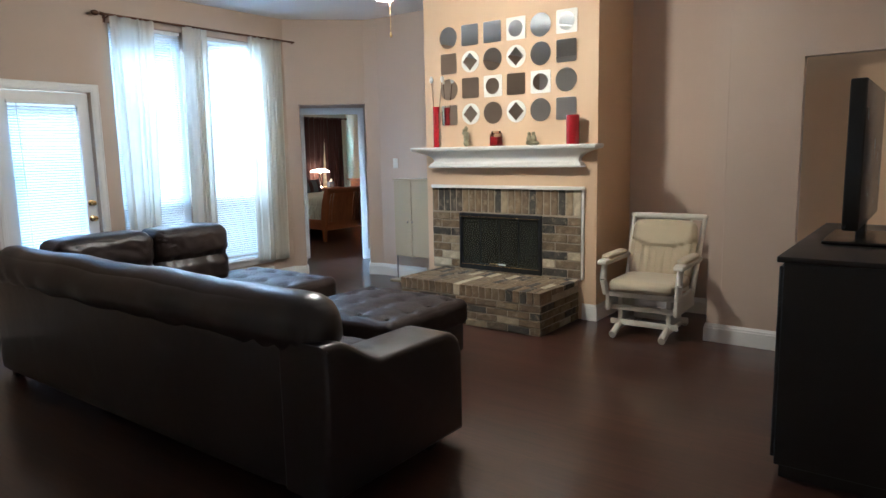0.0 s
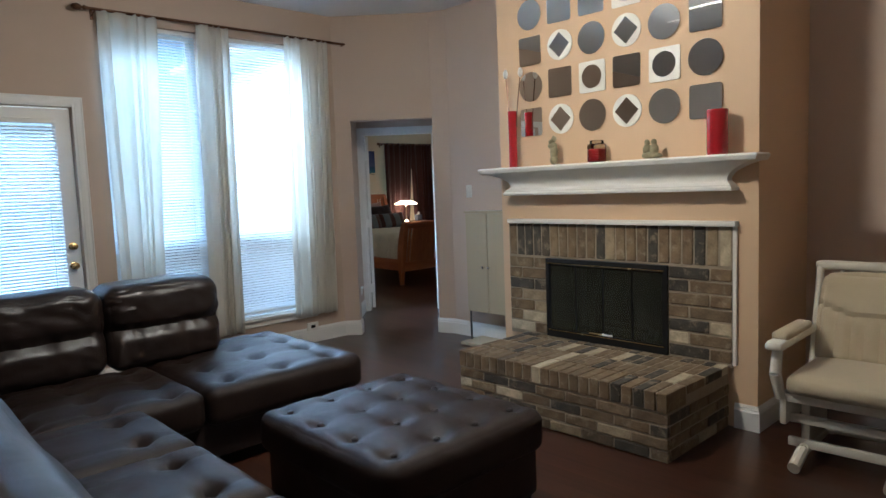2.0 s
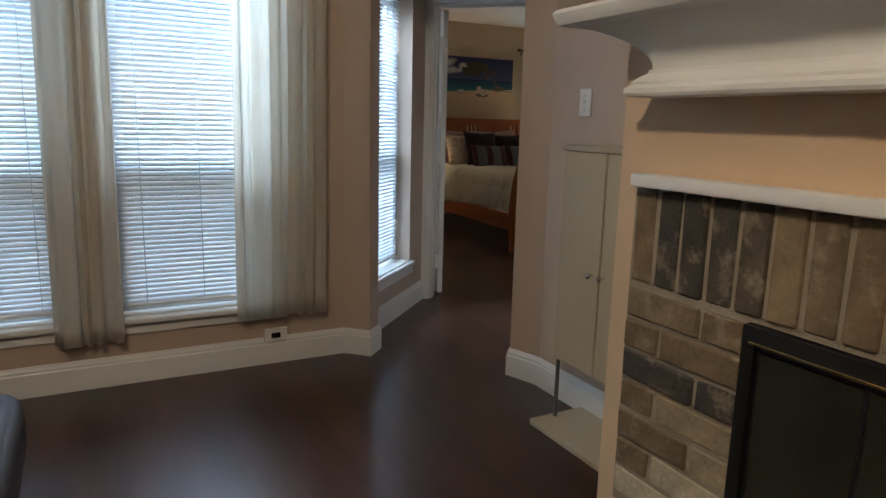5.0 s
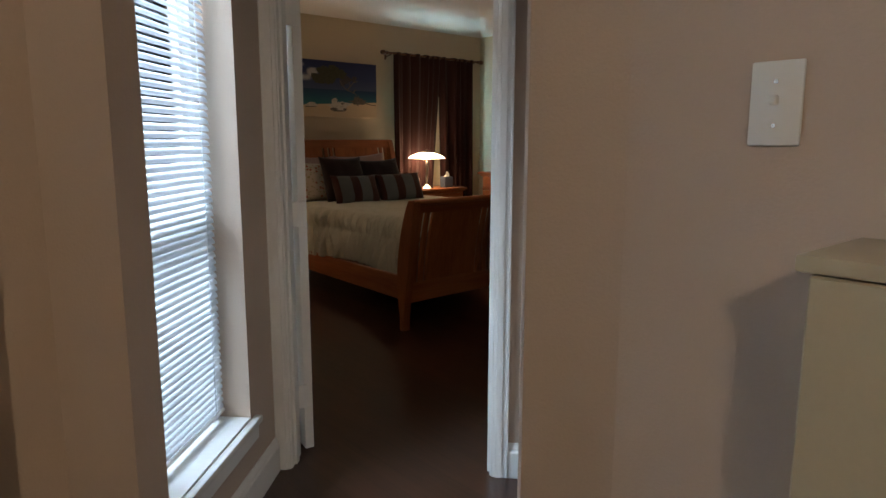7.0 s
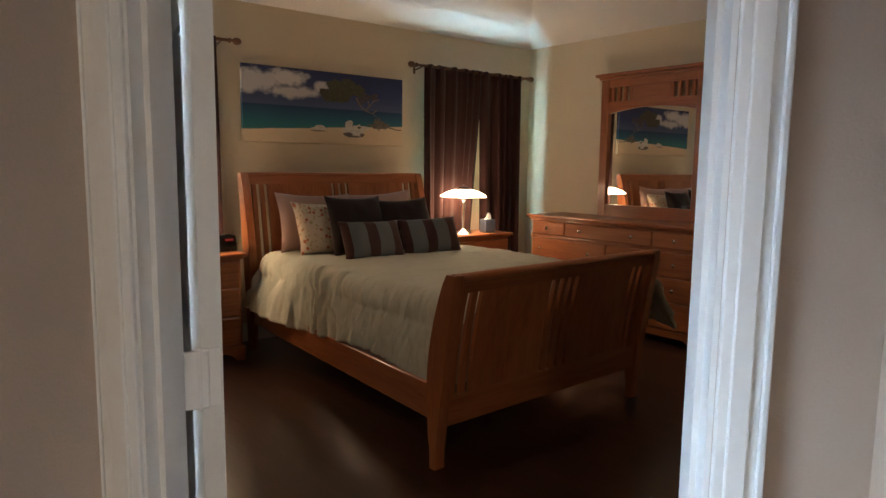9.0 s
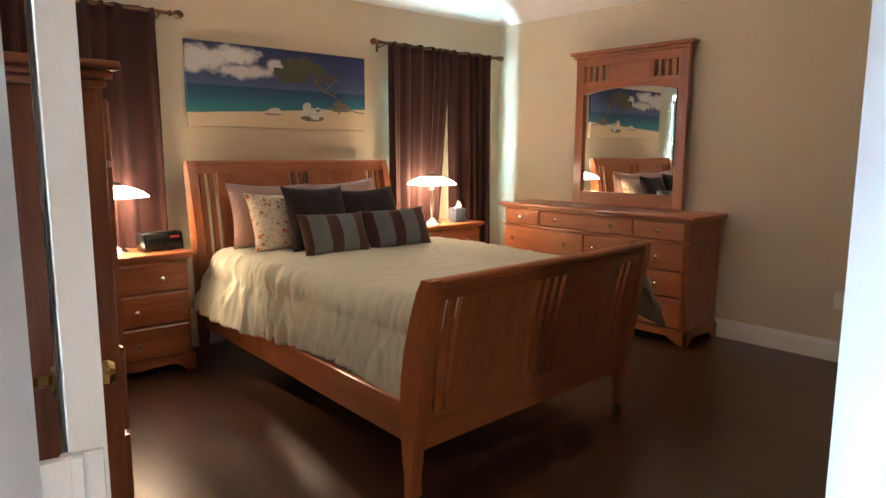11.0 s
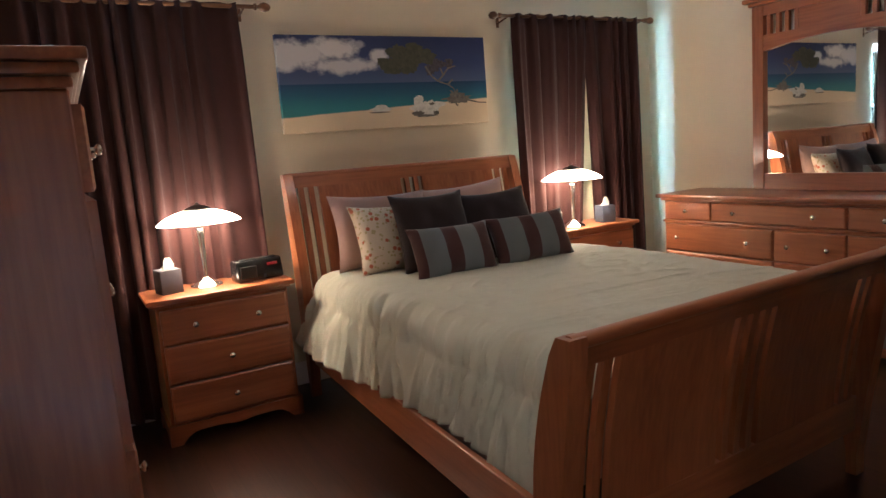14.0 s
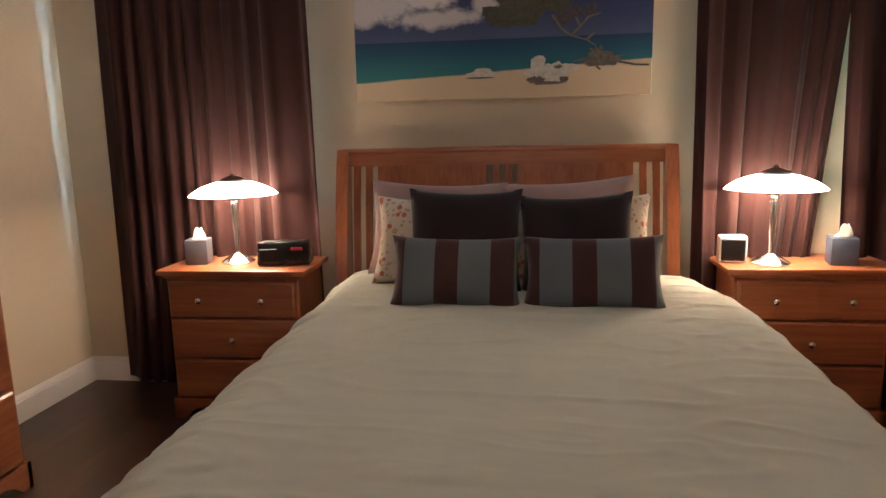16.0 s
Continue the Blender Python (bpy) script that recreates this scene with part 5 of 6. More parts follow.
def bed_end(name, curve, w, z0, z1, zs0, zs1, groups, label):
    """Posts, rails and boards between; groups: slots as (centre, count)."""
    e = part(name, bent(bmesh.new(), -w + 0.05, w - 0.05, z0, zs0, 0.028, curve), OAK_X, bed, label, 30)
    part("top_rail", bent(bmesh.new(), -w + 0.04, w - 0.04, zs1, z1 - 0.012, 0.030, curve), OAK_X, e, smooth=30)
    cap = rod(bmesh.new(), (-w + 0.02, curve(z1) , z1 - 0.016), (w - 0.02, curve(z1), z1 - 0.016), 0.021, seg=16)
    part("cap_rail", cap, OAK_X, e)
    for sx in (-1, 1):
        bm = bmesh.new()
        rings = []
        for k in range(19):
            z = z1 * k / 18
            d = 0.030 + 0.028 * math.sin(math.pi * min(1, max(0, (z - 0.16) / (z1 - 0.12)))) - (0.010 if z < 0.12 else 0)
            d = d * (1.0 if k < 18 else 0.75)
            y = curve(z)
            rings.append([bm.verts.new(p) for p in ((sx * (w - 0.058), y - d, z), (sx * w, y - d, z), (sx * w, y + d, z), (sx * (w - 0.058), y + d, z))])
        for a, b in zip(rings, rings[1:]):
            for k in range(4):
                bm.faces.new([a[k], a[(k + 1) % 4], b[(k + 1) % 4], b[k]])
        bm.faces.new(rings[0])
        bm.faces.new(rings[-1])
        part("post", bm, OAK, e, smooth=40)
    slots = sorted((c + (k - (n - 1) / 2) * 0.062, 0.030) for c, n in groups for k in range(n))
    x = -w + 0.05
    for c, sw in slots + [(w - 0.05 + 0.015, 0.030)]:
        part("slat", bent(bmesh.new(), x, c - sw / 2, zs0, zs1, 0.022, curve), OAK, e, smooth=30)
        x = c + sw / 2
    return e


foot_end = bed_end("footboard", foot_curve, 0.795, 0.20, 0.925, 0.34, 0.835, ((-0.66, 3), (0.0, 4), (0.66, 3)), "curved slotted oak footboard")
head_end = bed_end("headboard", head_curve, 0.83, 0.25, 1.318, 0.55, 1.235, ((-0.70, 3), (0.0, 3), (0.70, 3)), "curved slotted oak headboard")
foot_end.matrix_basis = pose(0.729, -1.268, -0.010, 0, 0, 2.0) @ Matrix.Translation((-0.815, 1.27, 0))
foot_end.scale.x = 1.012
head_end.location.x = 0.062
for sx in (-1, 1):
    bm = boxed(sx * 0.775 - 0.014, sx * 0.775 + 0.014, -1.17, 1.15, 0.20, 0.37, 0.004)
    for v in bm.verts:
        v.co.x += 0.055 * v.co.y / 1.2
    part("side_rail", bm, OAK_Y, bed)
part("box_spring", soft_box(bmesh.new(), (-0.70, -1.00, 0.26), (0.70, 1.10, 0.44), 0.03, 6), SHEET, bed, "cloth covered box spring")
part("mattress", soft_box(bmesh.new(), (-0.64, -1.00, 0.43), (0.64, 1.10, 0.66), 0.06, 8), SHEET, bed, "mattress under the duvet")

# duvet, draped over both sides
bm = bmesh.new()
NU, NV = 190, 300
rows = []
HALF = 0.79
for jv in range(NV + 1):
    v = jv / NV
    y = -1.135 + 2.20 * v
    hang = 0.31 + 0.02 * math.sin(y * 3.1)
    drop = hang + 0.09 * max(0.0, 1 - v / 0.3) ** 2
    row = []
    for iu in range(NU + 1):
        q = -HALF - drop + (2 * HALF + drop + hang) * iu / NU
        a = abs(q)
        sgn = 1 if q > 0 else -1
        R = 0.15 if sgn < 0 else 0.10
        flat = HALF - R
        arc = R * math.pi / 2
        if a < flat:
            px, pz, nx, nz = a, 0.0, 0.0, 1.0
        elif a < flat + arc:
            th = (a - flat) / R
            px, pz, nx, nz = flat + R * math.sin(th), -R + R * math.cos(th), math.sin(th), math.cos(th)
        else:
            dz = a - flat - arc
            px, pz, nx, nz = HALF + 0.13 * (dz / 0.25) ** 0.8, -R - dz, 1.0, 0.15
        f = max(0.0, min(1.0, (a - flat) / 0.25))
        side = (1.25 - 0.12 * max(0.0, (v - 0.82) / 0.18)) * px if sgn > 0 else -px * (1 - 0.125 * (1 - v) ** 1.2)
        p = Vector((side, y - (0.03 * (1 - v) * px if sgn < 0 else 0.0), 0.735 + pz))
        sway = noise.noise(Vector((q * 2.0, y * 1.6, 21.0)))
        crease = 0.5 - 1.9 * abs(noise.noise(Vector((q * 1.3 + 3, y * 7.5 + 3.0 * a + 1.6 * sway, 1.0))))
        crease2 = 0.45 - 1.7 * abs(noise.noise(Vector((q * 2.2, y * 15.0 + 6.0 * a + 2.6 * sway, 5.0))))
        crease3 = 0.4 - 1.5 * abs(noise.noise(Vector((q * 5.0, y * 27.0 + 9.0 * a + 3.0 * sway, 8.0))))
        broad = noise.noise(Vector((q * 2.2, y * 2.2, 9.0)))
        pull = max(0.0, 0.22 - abs(noise.noise(Vector((q * 1.6 + 1.5 * broad, y * 7.0, 13.0))))) / 0.22
        tug = max(0.0, 0.12 - abs(noise.noise(Vector((q * 3.0 + 2.0 * broad, y * 13.0 + 1.5 * q, 17.0))))) / 0.12
        hem = max(0.0, min(1.0, (a - HALF) / max(0.05, (drop if sgn < 0 else hang))))
        d = f * (1 - 0.3 * hem * hem) * (0.050 * crease + 0.050 * crease2 + 0.024 * crease3) * (1.0 if sgn < 0 else 0.55) + (1 - f) * (0.012 * broad + 0.005 * pull + 0.003 * tug * pull) + 0.002 * noise.noise(Vector((q * 20, y * 20, 2)))
        edge = max(0.0, (0.05 - v) / 0.05)
        p += Vector((sgn * nx, 0, nz)) * d
        p.z -= 0.03 * edge + 0.01 * (1 - f) * (abs(px) / HALF) ** 2
        row.append(bm.verts.new(p))
    rows.append(row)
for a, b in zip(rows, rows[1:]):
    for k in range(NU):
        bm.faces.new([a[k], a[k + 1], b[k + 1], b[k]])
duvet = put("duvet", bm, DUVET, smooth=80)
duvet.matrix_basis = pose(5.055, 6.92, 0, 0, 0, -1.0)
md = duvet.modifiers.new("thickness", "SOLIDIFY")
md.thickness, md.offset = 0.022, -1
tagged(duvet, "pale sage duvet draped over the bed in soft wrinkles", "duvet")


def cloth_pattern(m, build):
    n, l = m.node_tree.nodes, m.node_tree.links
    b = n["Principled BSDF"]
    l.new(build(n, l), b.inputs["Base Color"])
    return m


def stripes(n, l):
    tc, sp, mu, fr, ramp = (n.new(k) for k in ("ShaderNodeTexCoord", "ShaderNodeSeparateXYZ", "ShaderNodeMath", "ShaderNodeMath", "ShaderNodeValToRGB"))
    l.new(tc.outputs["Object"], sp.inputs[0])
    mu.operation = "MULTIPLY_ADD"
    mu.inputs[1].default_value, mu.inputs[2].default_value = 1 / 0.215, 0.36
    fr.operation = "FRACT"
    l.new(sp.outputs["X"], mu.inputs[0])
    l.new(mu.outputs[0], fr.inputs[0])
    ramp.color_ramp.interpolation = "CONSTANT"
    ramp.color_ramp.elements[0].color = (0.055, 0.022, 0.020, 1)
    ramp.color_ramp.elements[1].position, ramp.color_ramp.elements[1].color = 0.42, (0.12, 0.135, 0.14, 1)
    l.new(fr.outputs[0], ramp.inputs[0])
    return ramp.outputs[0]


def florals(n, l):
    tc, vo, ramp, vo2, ramp2, mx = (n.new(k) for k in ("ShaderNodeTexCoord", "ShaderNodeTexVoronoi", "ShaderNodeValToRGB", "ShaderNodeTexVoronoi", "ShaderNodeValToRGB", "ShaderNodeMix"))
    vo.inputs["Scale"].default_value = 22
    vo2.inputs["Scale"].default_value = 38
    for x in (vo, vo2):
        l.new(tc.outputs["Object"], x.inputs["Vector"])
    cream = (0.62, 0.53, 0.42, 1)
    for r, c, p in ((ramp, (0.45, 0.14, 0.08, 1), 0.27), (ramp2, (0.42, 0.36, 0.20, 1), 0.30)):
        r.color_ramp.interpolation = "CONSTANT"
        r.color_ramp.elements[0].color = c
        r.color_ramp.elements[1].position, r.color_ramp.elements[1].color = p, cream
    l.new(vo.outputs["Distance"], ramp.inputs[0])
    l.new(vo2.outputs["Distance"], ramp2.inputs[0])
    mx.data_type, mx.blend_type = "RGBA", "DARKEN"
    mx.inputs["Factor"].default_value = 1.0
    l.new(ramp.outputs[0], mx.inputs["A"])
    l.new(ramp2.outputs[0], mx.inputs["B"])
    return mx.outputs["Result"]


STRIPE = cloth_pattern(fabric("brown_slate_striped_cloth", (0.1, 0.1, 0.1), weave=500), stripes)
FLORAL = cloth_pattern(fabric("cream_floral_cotton", (0.6, 0.5, 0.4), weave=420), florals)


def pillow(name, label, m, w, h, t, material, plump=0.5, group=""):
    """Its own x across, z up, y through; corners drawn out."""
    bm = bmesh.new()
    n = 22
    for side in (-1, 1):
        g = []
        for j in range(n + 1):
            row = []
            for i in range(n + 1):
                u, v = -1 + 2 * i / n, -1 + 2 * j / n
                k = ((1 - abs(u) ** 2.6) * (1 - abs(v) ** 2.6)) ** plump
                pinch_u = 1 - 0.085 * (1 - v * v) ** 1 * abs(u) ** 4
                pinch_v = 1 - 0.11 * (1 - u * u) ** 1 * abs(v) ** 4
                p = Vector((u * w / 2 * pinch_u, side * t / 2 * k, v * h / 2 * pinch_v))
                p.y += side * 0.010 * k * noise.noise(p * 11 + Vector((side * 7, 0, len(name))))
                row.append(bm.verts.new(p))
            g.append(row)
        for a, b in zip(g, g[1:]):
            for k in range(n):
                f = [a[k], a[k + 1], b[k + 1], b[k]]
                bm.faces.new(f if side < 0 else f[::-1])
    bmesh.ops.remove_doubles(bm, verts=bm.verts[:], dist=0.0005)
    ob = put(name, bm, material, smooth=75)
    ob.matrix_basis = m
    return tagged(ob, label, "pillow", group)


pillow("pillow", "striped brown and slate cushion leaning on the pillows", pose(4.905, 7.43, 0.850, -24, 1, 1), 0.52, 0.30, 0.15, STRIPE, group="striped cushions")
pillow("pillow", "striped brown and slate cushion leaning on the pillows", pose(5.435, 7.44, 0.850, -24, -1, -3), 0.54, 0.30, 0.15, STRIPE, group="striped cushions")
pillow("pillow", "square dark brown cushion", pose(4.92, 7.66, 0.935, -20, 1, 2), 0.49, 0.47, 0.15, DARK_PILLOW, group="dark cushions")
pillow("pillow", "square dark brown cushion", pose(5.39, 7.68, 0.915, -22, -2, -2), 0.48, 0.46, 0.15, DARK_PILLOW, group="dark cushions")
pillow("pillow", "cream pillow with small red flowers", pose(4.80, 7.84, 0.905, -24, 3, 4), 0.62, 0.42, 0.17, FLORAL, group="floral pillows")
pillow("pillow", "cream pillow with small red flowers", pose(5.42, 7.86, 0.905, -24, -2, -4), 0.62, 0.42, 0.17, FLORAL, group="floral pillows")
pillow("pillow", "dusty pink pillow against the headboard", pose(4.76, 8.00, 0.945, -16, 2, 2), 0.66, 0.46, 0.16, SHEET, group="pink pillows")
pillow("pillow", "dusty pink pillow against the headboard", pose(5.36, 8.02, 0.945, -14, -3, -2), 0.66, 0.46, 0.16, SHEET, group="pink pillows")


def knob_on(parent, m, r=0.014):
    bm = lathe(bmesh.new(), [(0, 0), (r * 0.7, 0), (r * 0.45, 0.006), (r * 0.5, 0.014), (r, 0.019), (r * 1.05, 0.024), (r * 0.7, 0.029), (0, 0.031)], 16)
    bmesh.ops.transform(bm, matrix=m, verts=bm.verts[:])
    return part("knob", bm, CHROME, parent, "round nickel knob")


def drawer_front(parent, x0, x1, z0, z1, y, knobs, grain=OAK_X, name="drawer"):
    """A drawer front in the plane y, facing -y, with a bevelled face."""
    bm = bmesh.new()
    box(bm, x0, x1, y - 0.020, y, z0, z1)
    f = [q for q in bm.faces if q.normal.y < -0.9] or [min(bm.faces, key=lambda q: q.calc_center_median().y)]
    r = bmesh.ops.inset_region(bm, faces=f, thickness=0.012, depth=0.0)
    for v in f[0].verts:
        v.co.y -= 0.006
    d = part(name, bm, grain, parent, smooth=20)
    for k in knobs:
        knob_on(d, Matrix.Translation((x0 + (x1 - x0) * k, y - 0.026, (z0 + z1) / 2)) @ pose(0, 0, 0, 90))
    return d


def bracket_base(x0, x1, y0, y1, h, t=0.02):
    """A plinth cut away between its corner feet."""
    bm = bmesh.new()
    n = 24
    for (ax, ay), (bx, by) in (((x0, y0), (x1, y0)), ((x0, y1), (x0, y0)), ((x1, y0), (x1, y1))):
        d = Vector((bx - ax, by - ay)).normalized()
        nn = Vector((-d.y, d.x)) * t
        L = math.hypot(bx - ax, by - ay)
        rows = []
        for k in range(n + 1):
            s = L * k / n
            e = min(s, L - s)
            zb = 0.0 if e < 0.07 else h * 0.55 * min(1.0, (e - 0.07) / 0.06) ** 0.5 - 0.012 * math.exp(-((s - L / 2) / 0.06) ** 2)
            p = Vector((ax, ay)) + d * s
            rows.append([bm.verts.new((p.x, p.y, zb)), bm.verts.new((p.x, p.y, h)), bm.verts.new((p.x + nn.x, p.y + nn.y, h)), bm.verts.new((p.x + nn.x, p.y + nn.y, zb))])
        for a, b in zip(rows, rows[1:]):
            for k in range(4):
                bm.faces.new([a[k], a[(k + 1) % 4], b[(k + 1) % 4], b[k]])
        bm.faces.new(rows[0])
        bm.faces.new(rows[-1])
    return bm


def nightstand(m):
    """Front towards its own -y; 0.74 wide, 0.765 high."""
    t = thing("nightstand", "honey oak nightstand with three drawers and nickel knobs", "nightstand", m, "bedside nightstands")
    part("body", boxed(-0.335, 0.335, -0.17, 0.19, 0.10, 0.735, 0.003), OAK, t)
    part("top", boxed(-0.375, 0.375, -0.205, 0.20, 0.738, 0.765, 0.008, 2), OAK_X, t)
    part("top_moulding", boxed(-0.352, 0.352, -0.185, 0.192, 0.722, 0.738, 0.006, 2), OAK_X, t)
    part("base", bracket_base(-0.350, 0.350, -0.186, 0.19, 0.105), OAK_X, t)
    drawer_front(t, -0.318, 0.318, 0.530, 0.705, -0.17, (0.25, 0.75))
    drawer_front(t, -0.318, 0.318, 0.325, 0.518, -0.17, (0.5,))
    drawer_front(t, -0.318, 0.318, 0.120, 0.313, -0.17, (0.5,))
    return t


ns = nightstand(pose(3.762, 8.045, 0))
copy_thing(ns, pose(6.445, 8.135, 0))


def lamp(m):
    t = thing("table_lamp", "lit nickel table lamp with a wide alabaster dome shade", "lamp", m, "bedside lamps")
    part("base", lathe(bmesh.new(), [(0, 0), (0.082, 0), (0.084, 0.006), (0.075, 0.014), (0.045, 0.034), (0.024, 0.046), (0.014, 0.052), (0, 0.052)], 32), CHROME, t)
    part("stem", lathe(bmesh.new(), [(0, 0.05), (0.011, 0.05), (0.013, 0.10), (0.018, 0.20), (0.021, 0.30), (0.018, 0.315), (0.0, 0.315)], 20), CHROME, t)
    part("socket", lathe(bmesh.new(), [(0, 0.315), (0.030, 0.315), (0.034, 0.33), (0.022, 0.345), (0, 0.345)], 20), CHROME, t)
    prof = [(0.215, 0.345), (0.195, 0.362), (0.165, 0.380), (0.125, 0.396), (0.085, 0.408), (0.045, 0.415), (0.045, 0.411), (0.085, 0.403), (0.125, 0.391), (0.165, 0.375), (0.195, 0.357), (0.215, 0.345)]
    bm = bmesh.new()
    rings = [[bm.verts.new((r * math.cos(2 * math.pi * k / 40), r * math.sin(2 * math.pi * k / 40), z)) for k in range(40)] for r, z in prof[:-1]]
    for a, b in zip(rings, rings[1:] + rings[:1]):
        for k in range(40):
            bm.faces.new([a[k], a[(k + 1) % 40], b[(k + 1) % 40], b[k]])
    part("shade", bm, SHADE, t, "glowing alabaster glass shade")
    part("cap", lathe(bmesh.new(), [(0, 0.452), (0.008, 0.450), (0.012, 0.440), (0.035, 0.433), (0.066, 0.420), (0.068, 0.411), (0, 0.411)], 24), STEEL, t, "dark nickel cap")
    return t


lp = lamp(pose(3.72, 8.06, 0.766))
copy_thing(lp, pose(6.295, 8.06, 0.766))


def tissue_box(m, material, label, w=0.11, h=0.125):
    t = thing("tissue_box", label, "tissue box", m)
    part("carton", boxed(-w / 2, w / 2, -w / 2, w / 2, 0, h, 0.004, 2), material, t)
    bm = bmesh.new()
    rows = []
    for k in range(7):
        f = k / 6
        rows.append([bm.verts.new((0.034 * (1 - 0.55 * f) * math.cos(a) * (1 + 0.3 * math.sin(3 * a + f * 4)) + 0.012 * f, 0.018 * (1 - 0.5 * f) * math.sin(a) * (1 + 0.4 * math.cos(2 * a)), h - 0.004 + 0.055 * f + 0.010 * math.sin(2 * a) * f)) for a in [2 * math.pi * q / 16 for q in range(16)]])
    for a, b in zip(rows, rows[1:]):
        for q in range(16):
            bm.faces.new([a[q], a[(q + 1) % 16], b[(q + 1) % 16], b[q]])
    bm.faces.new(rows[-1])
    part("tissue", bm, TISSUE, t, "white tissue")
    return t


tissue_box(pose(3.525, 8.03, 0.766, 0, 0, 12), BOX_GREY, "grey tissue box with a white tissue")
tissue_box(pose(6.60, 8.06, 0.766, 0, 0, -10), BOX_BLUE, "slate blue tissue box with a white tissue")
ck = thing("clock_radio", "black clock radio with red digits", "clock radio", pose(3.985, 8.02, 0.766, 0, 0, 8))
bm = boxed(-0.13, 0.13, -0.06, 0.06, 0, 0.115, 0.012, 2)
for v in bm.verts:
    if v.co.y < 0 and v.co.z > 0.05:
        v.co.y += 0.02
part("case", bm, BLACK_GLOSS, ck)
part("grille", boxed(-0.115, -0.025, -0.062, -0.050, 0.02, 0.085, 0.003), BLACK, ck)
bm = bmesh.new()
for k in range(4):
    box(bm, 0.040 + 0.015 * k, 0.050 + 0.015 * k, -0.058, -0.047, 0.076, 0.090)
part("digits", bm, LED, ck, "red lit digits")
part("buttons", boxed(-0.10, 0.10, -0.03, 0.0, 0.114, 0.120, 0.002), BLACK, ck)
ck = thing("alarm_clock", "small black alarm clock with a white rim", "alarm clock", pose(6.135, 8.10, 0.766, 0, 0, -6))
part("case", boxed(-0.062, 0.062, -0.035, 0.045, 0, 0.125, 0.010, 2), PLASTIC, ck, "white rim")
part("face", boxed(-0.053, 0.053, -0.040, -0.033, 0.010, 0.113, 0.004), BLACK_GLOSS, ck)

# ---- ceiling light over the bed ----
cl = thing("ceiling_light", "frosted globe ceiling light on a short bronze stem, switched on", "ceiling light", pose(5.05, 5.8, 3.088))
part("canopy", lathe(bmesh.new(), [(0.0, 0.0), (0.075, 0.0), (0.07, -0.02), (0.03, -0.04), (0.0, -0.04)], 32), BRONZE, cl, "bronze canopy")
part("stem", rod(bmesh.new(), (0, 0, -0.03), (0, 0, -0.20), 0.012, seg=12), BRONZE, cl)
part("globe", lathe(bmesh.new(), [(0.0, -0.19), (0.06, -0.195), (0.125, -0.225), (0.155, -0.27), (0.14, -0.32), (0.08, -0.36), (0.0, -0.37)], 32), DOME, cl, "lit frosted glass globe")

# ---- dresser with mirror: faces -x; its own x axis runs along -y of the room ----
dr = thing("dresser", "long honey oak dresser with nickel knobs", "dresser", pose(7.12, 6.90, 0, 0, 0, -90))
W = 0.885
part("body", boxed(-W, W, -0.19, 0.27, 0.11, 0.91, 0.003), OAK, dr)
part("top", boxed(-W - 0.05, W + 0.05, -0.235, 0.275, 0.918, 0.948, 0.009, 2), OAK_X, dr)
part("top_moulding", boxed(-W - 0.02, W + 0.02, -0.212, 0.272, 0.900, 0.918, 0.007, 2), OAK_X, dr)
part("waist_moulding", boxed(-W - 0.012, W + 0.012, -0.202, 0.27, 0.742, 0.760, 0.006, 2), OAK_X, dr)
part("base", bracket_base(-W - 0.015, W + 0.015, -0.206, 0.27, 0.115), OAK_X, dr)
drawer_front(dr, -0.86, -0.475, 0.768, 0.893, -0.19, (0.5,))
drawer_front(dr, -0.465, 0.435, 0.768, 0.893, -0.19, (0.2, 0.8))
drawer_front(dr, 0.445, 0.86, 0.768, 0.893, -0.19, (0.5,))
for z0, z1 in ((0.545, 0.735), (0.350, 0.535), (0.130, 0.340)):
    drawer_front(dr, -0.86, -0.015, z0, z1, -0.19, (0.13, 0.80))
    drawer_front(dr, -0.005, 0.435, z0, z1, -0.19, (0.22, 0.78))
    drawer_front(dr, 0.445, 0.86, z0, z1, -0.19, (0.5,))
# mirror frame, its own x from -0.51 to 0.51
mi = thing("dresser_mirror", "arched mirror in a slotted honey oak frame", "mirror", pose(7.33, 6.815, 0.949, 0, 0, -90))
for sx in (-1, 1):
    part("stile", boxed(sx * 0.475 - 0.042, sx * 0.475 + 0.042, -0.022, 0.022, 0, 1.225, 0.004), OAK, mi)
part("bottom_rail", boxed(-0.433, 0.433, -0.020, 0.020, 0, 0.108, 0.003), OAK_X, mi)
bm = bmesh.new()
n = 24
rows = []
for k in range(n + 1):
    x = -0.433 + 0.866 * k / n
    z = 0.925 + 0.045 * (1 - (x / 0.433) ** 2)
    rows.append([bm.verts.new((x, y, q)) for y, q in ((-0.018, z), (-0.018, 1.03), (0.018, 1.03), (0.018, z))])
for a, b in zip(rows, rows[1:]):
    for k in range(4):
        bm.faces.new([a[k], a[(k + 1) % 4], b[(k + 1) % 4], b[k]])
bm.faces.new(rows[0])
bm.faces.new(rows[-1])
part("arched_rail", bm, OAK_X, mi, smooth=25)
part("upper_rail", boxed(-0.433, 0.433, -0.018, 0.018, 1.155, 1.225, 0.002), OAK_X, mi)
part("upper_panel", boxed(-0.19, 0.19, -0.014, 0.014, 1.03, 1.155, 0.002), OAK_X, mi)
for sx in (-1, 1):
    for k in range(4):
        x = sx * (0.205 + 0.064 * k)
        part("slat", boxed(x - 0.014, x + 0.014, -0.014, 0.014, 1.03, 1.155, 0.002), OAK, mi)
part("crown", boxed(-0.535, 0.535, -0.040, 0.028, 1.225, 1.250, 0.008, 2), OAK_X, mi)
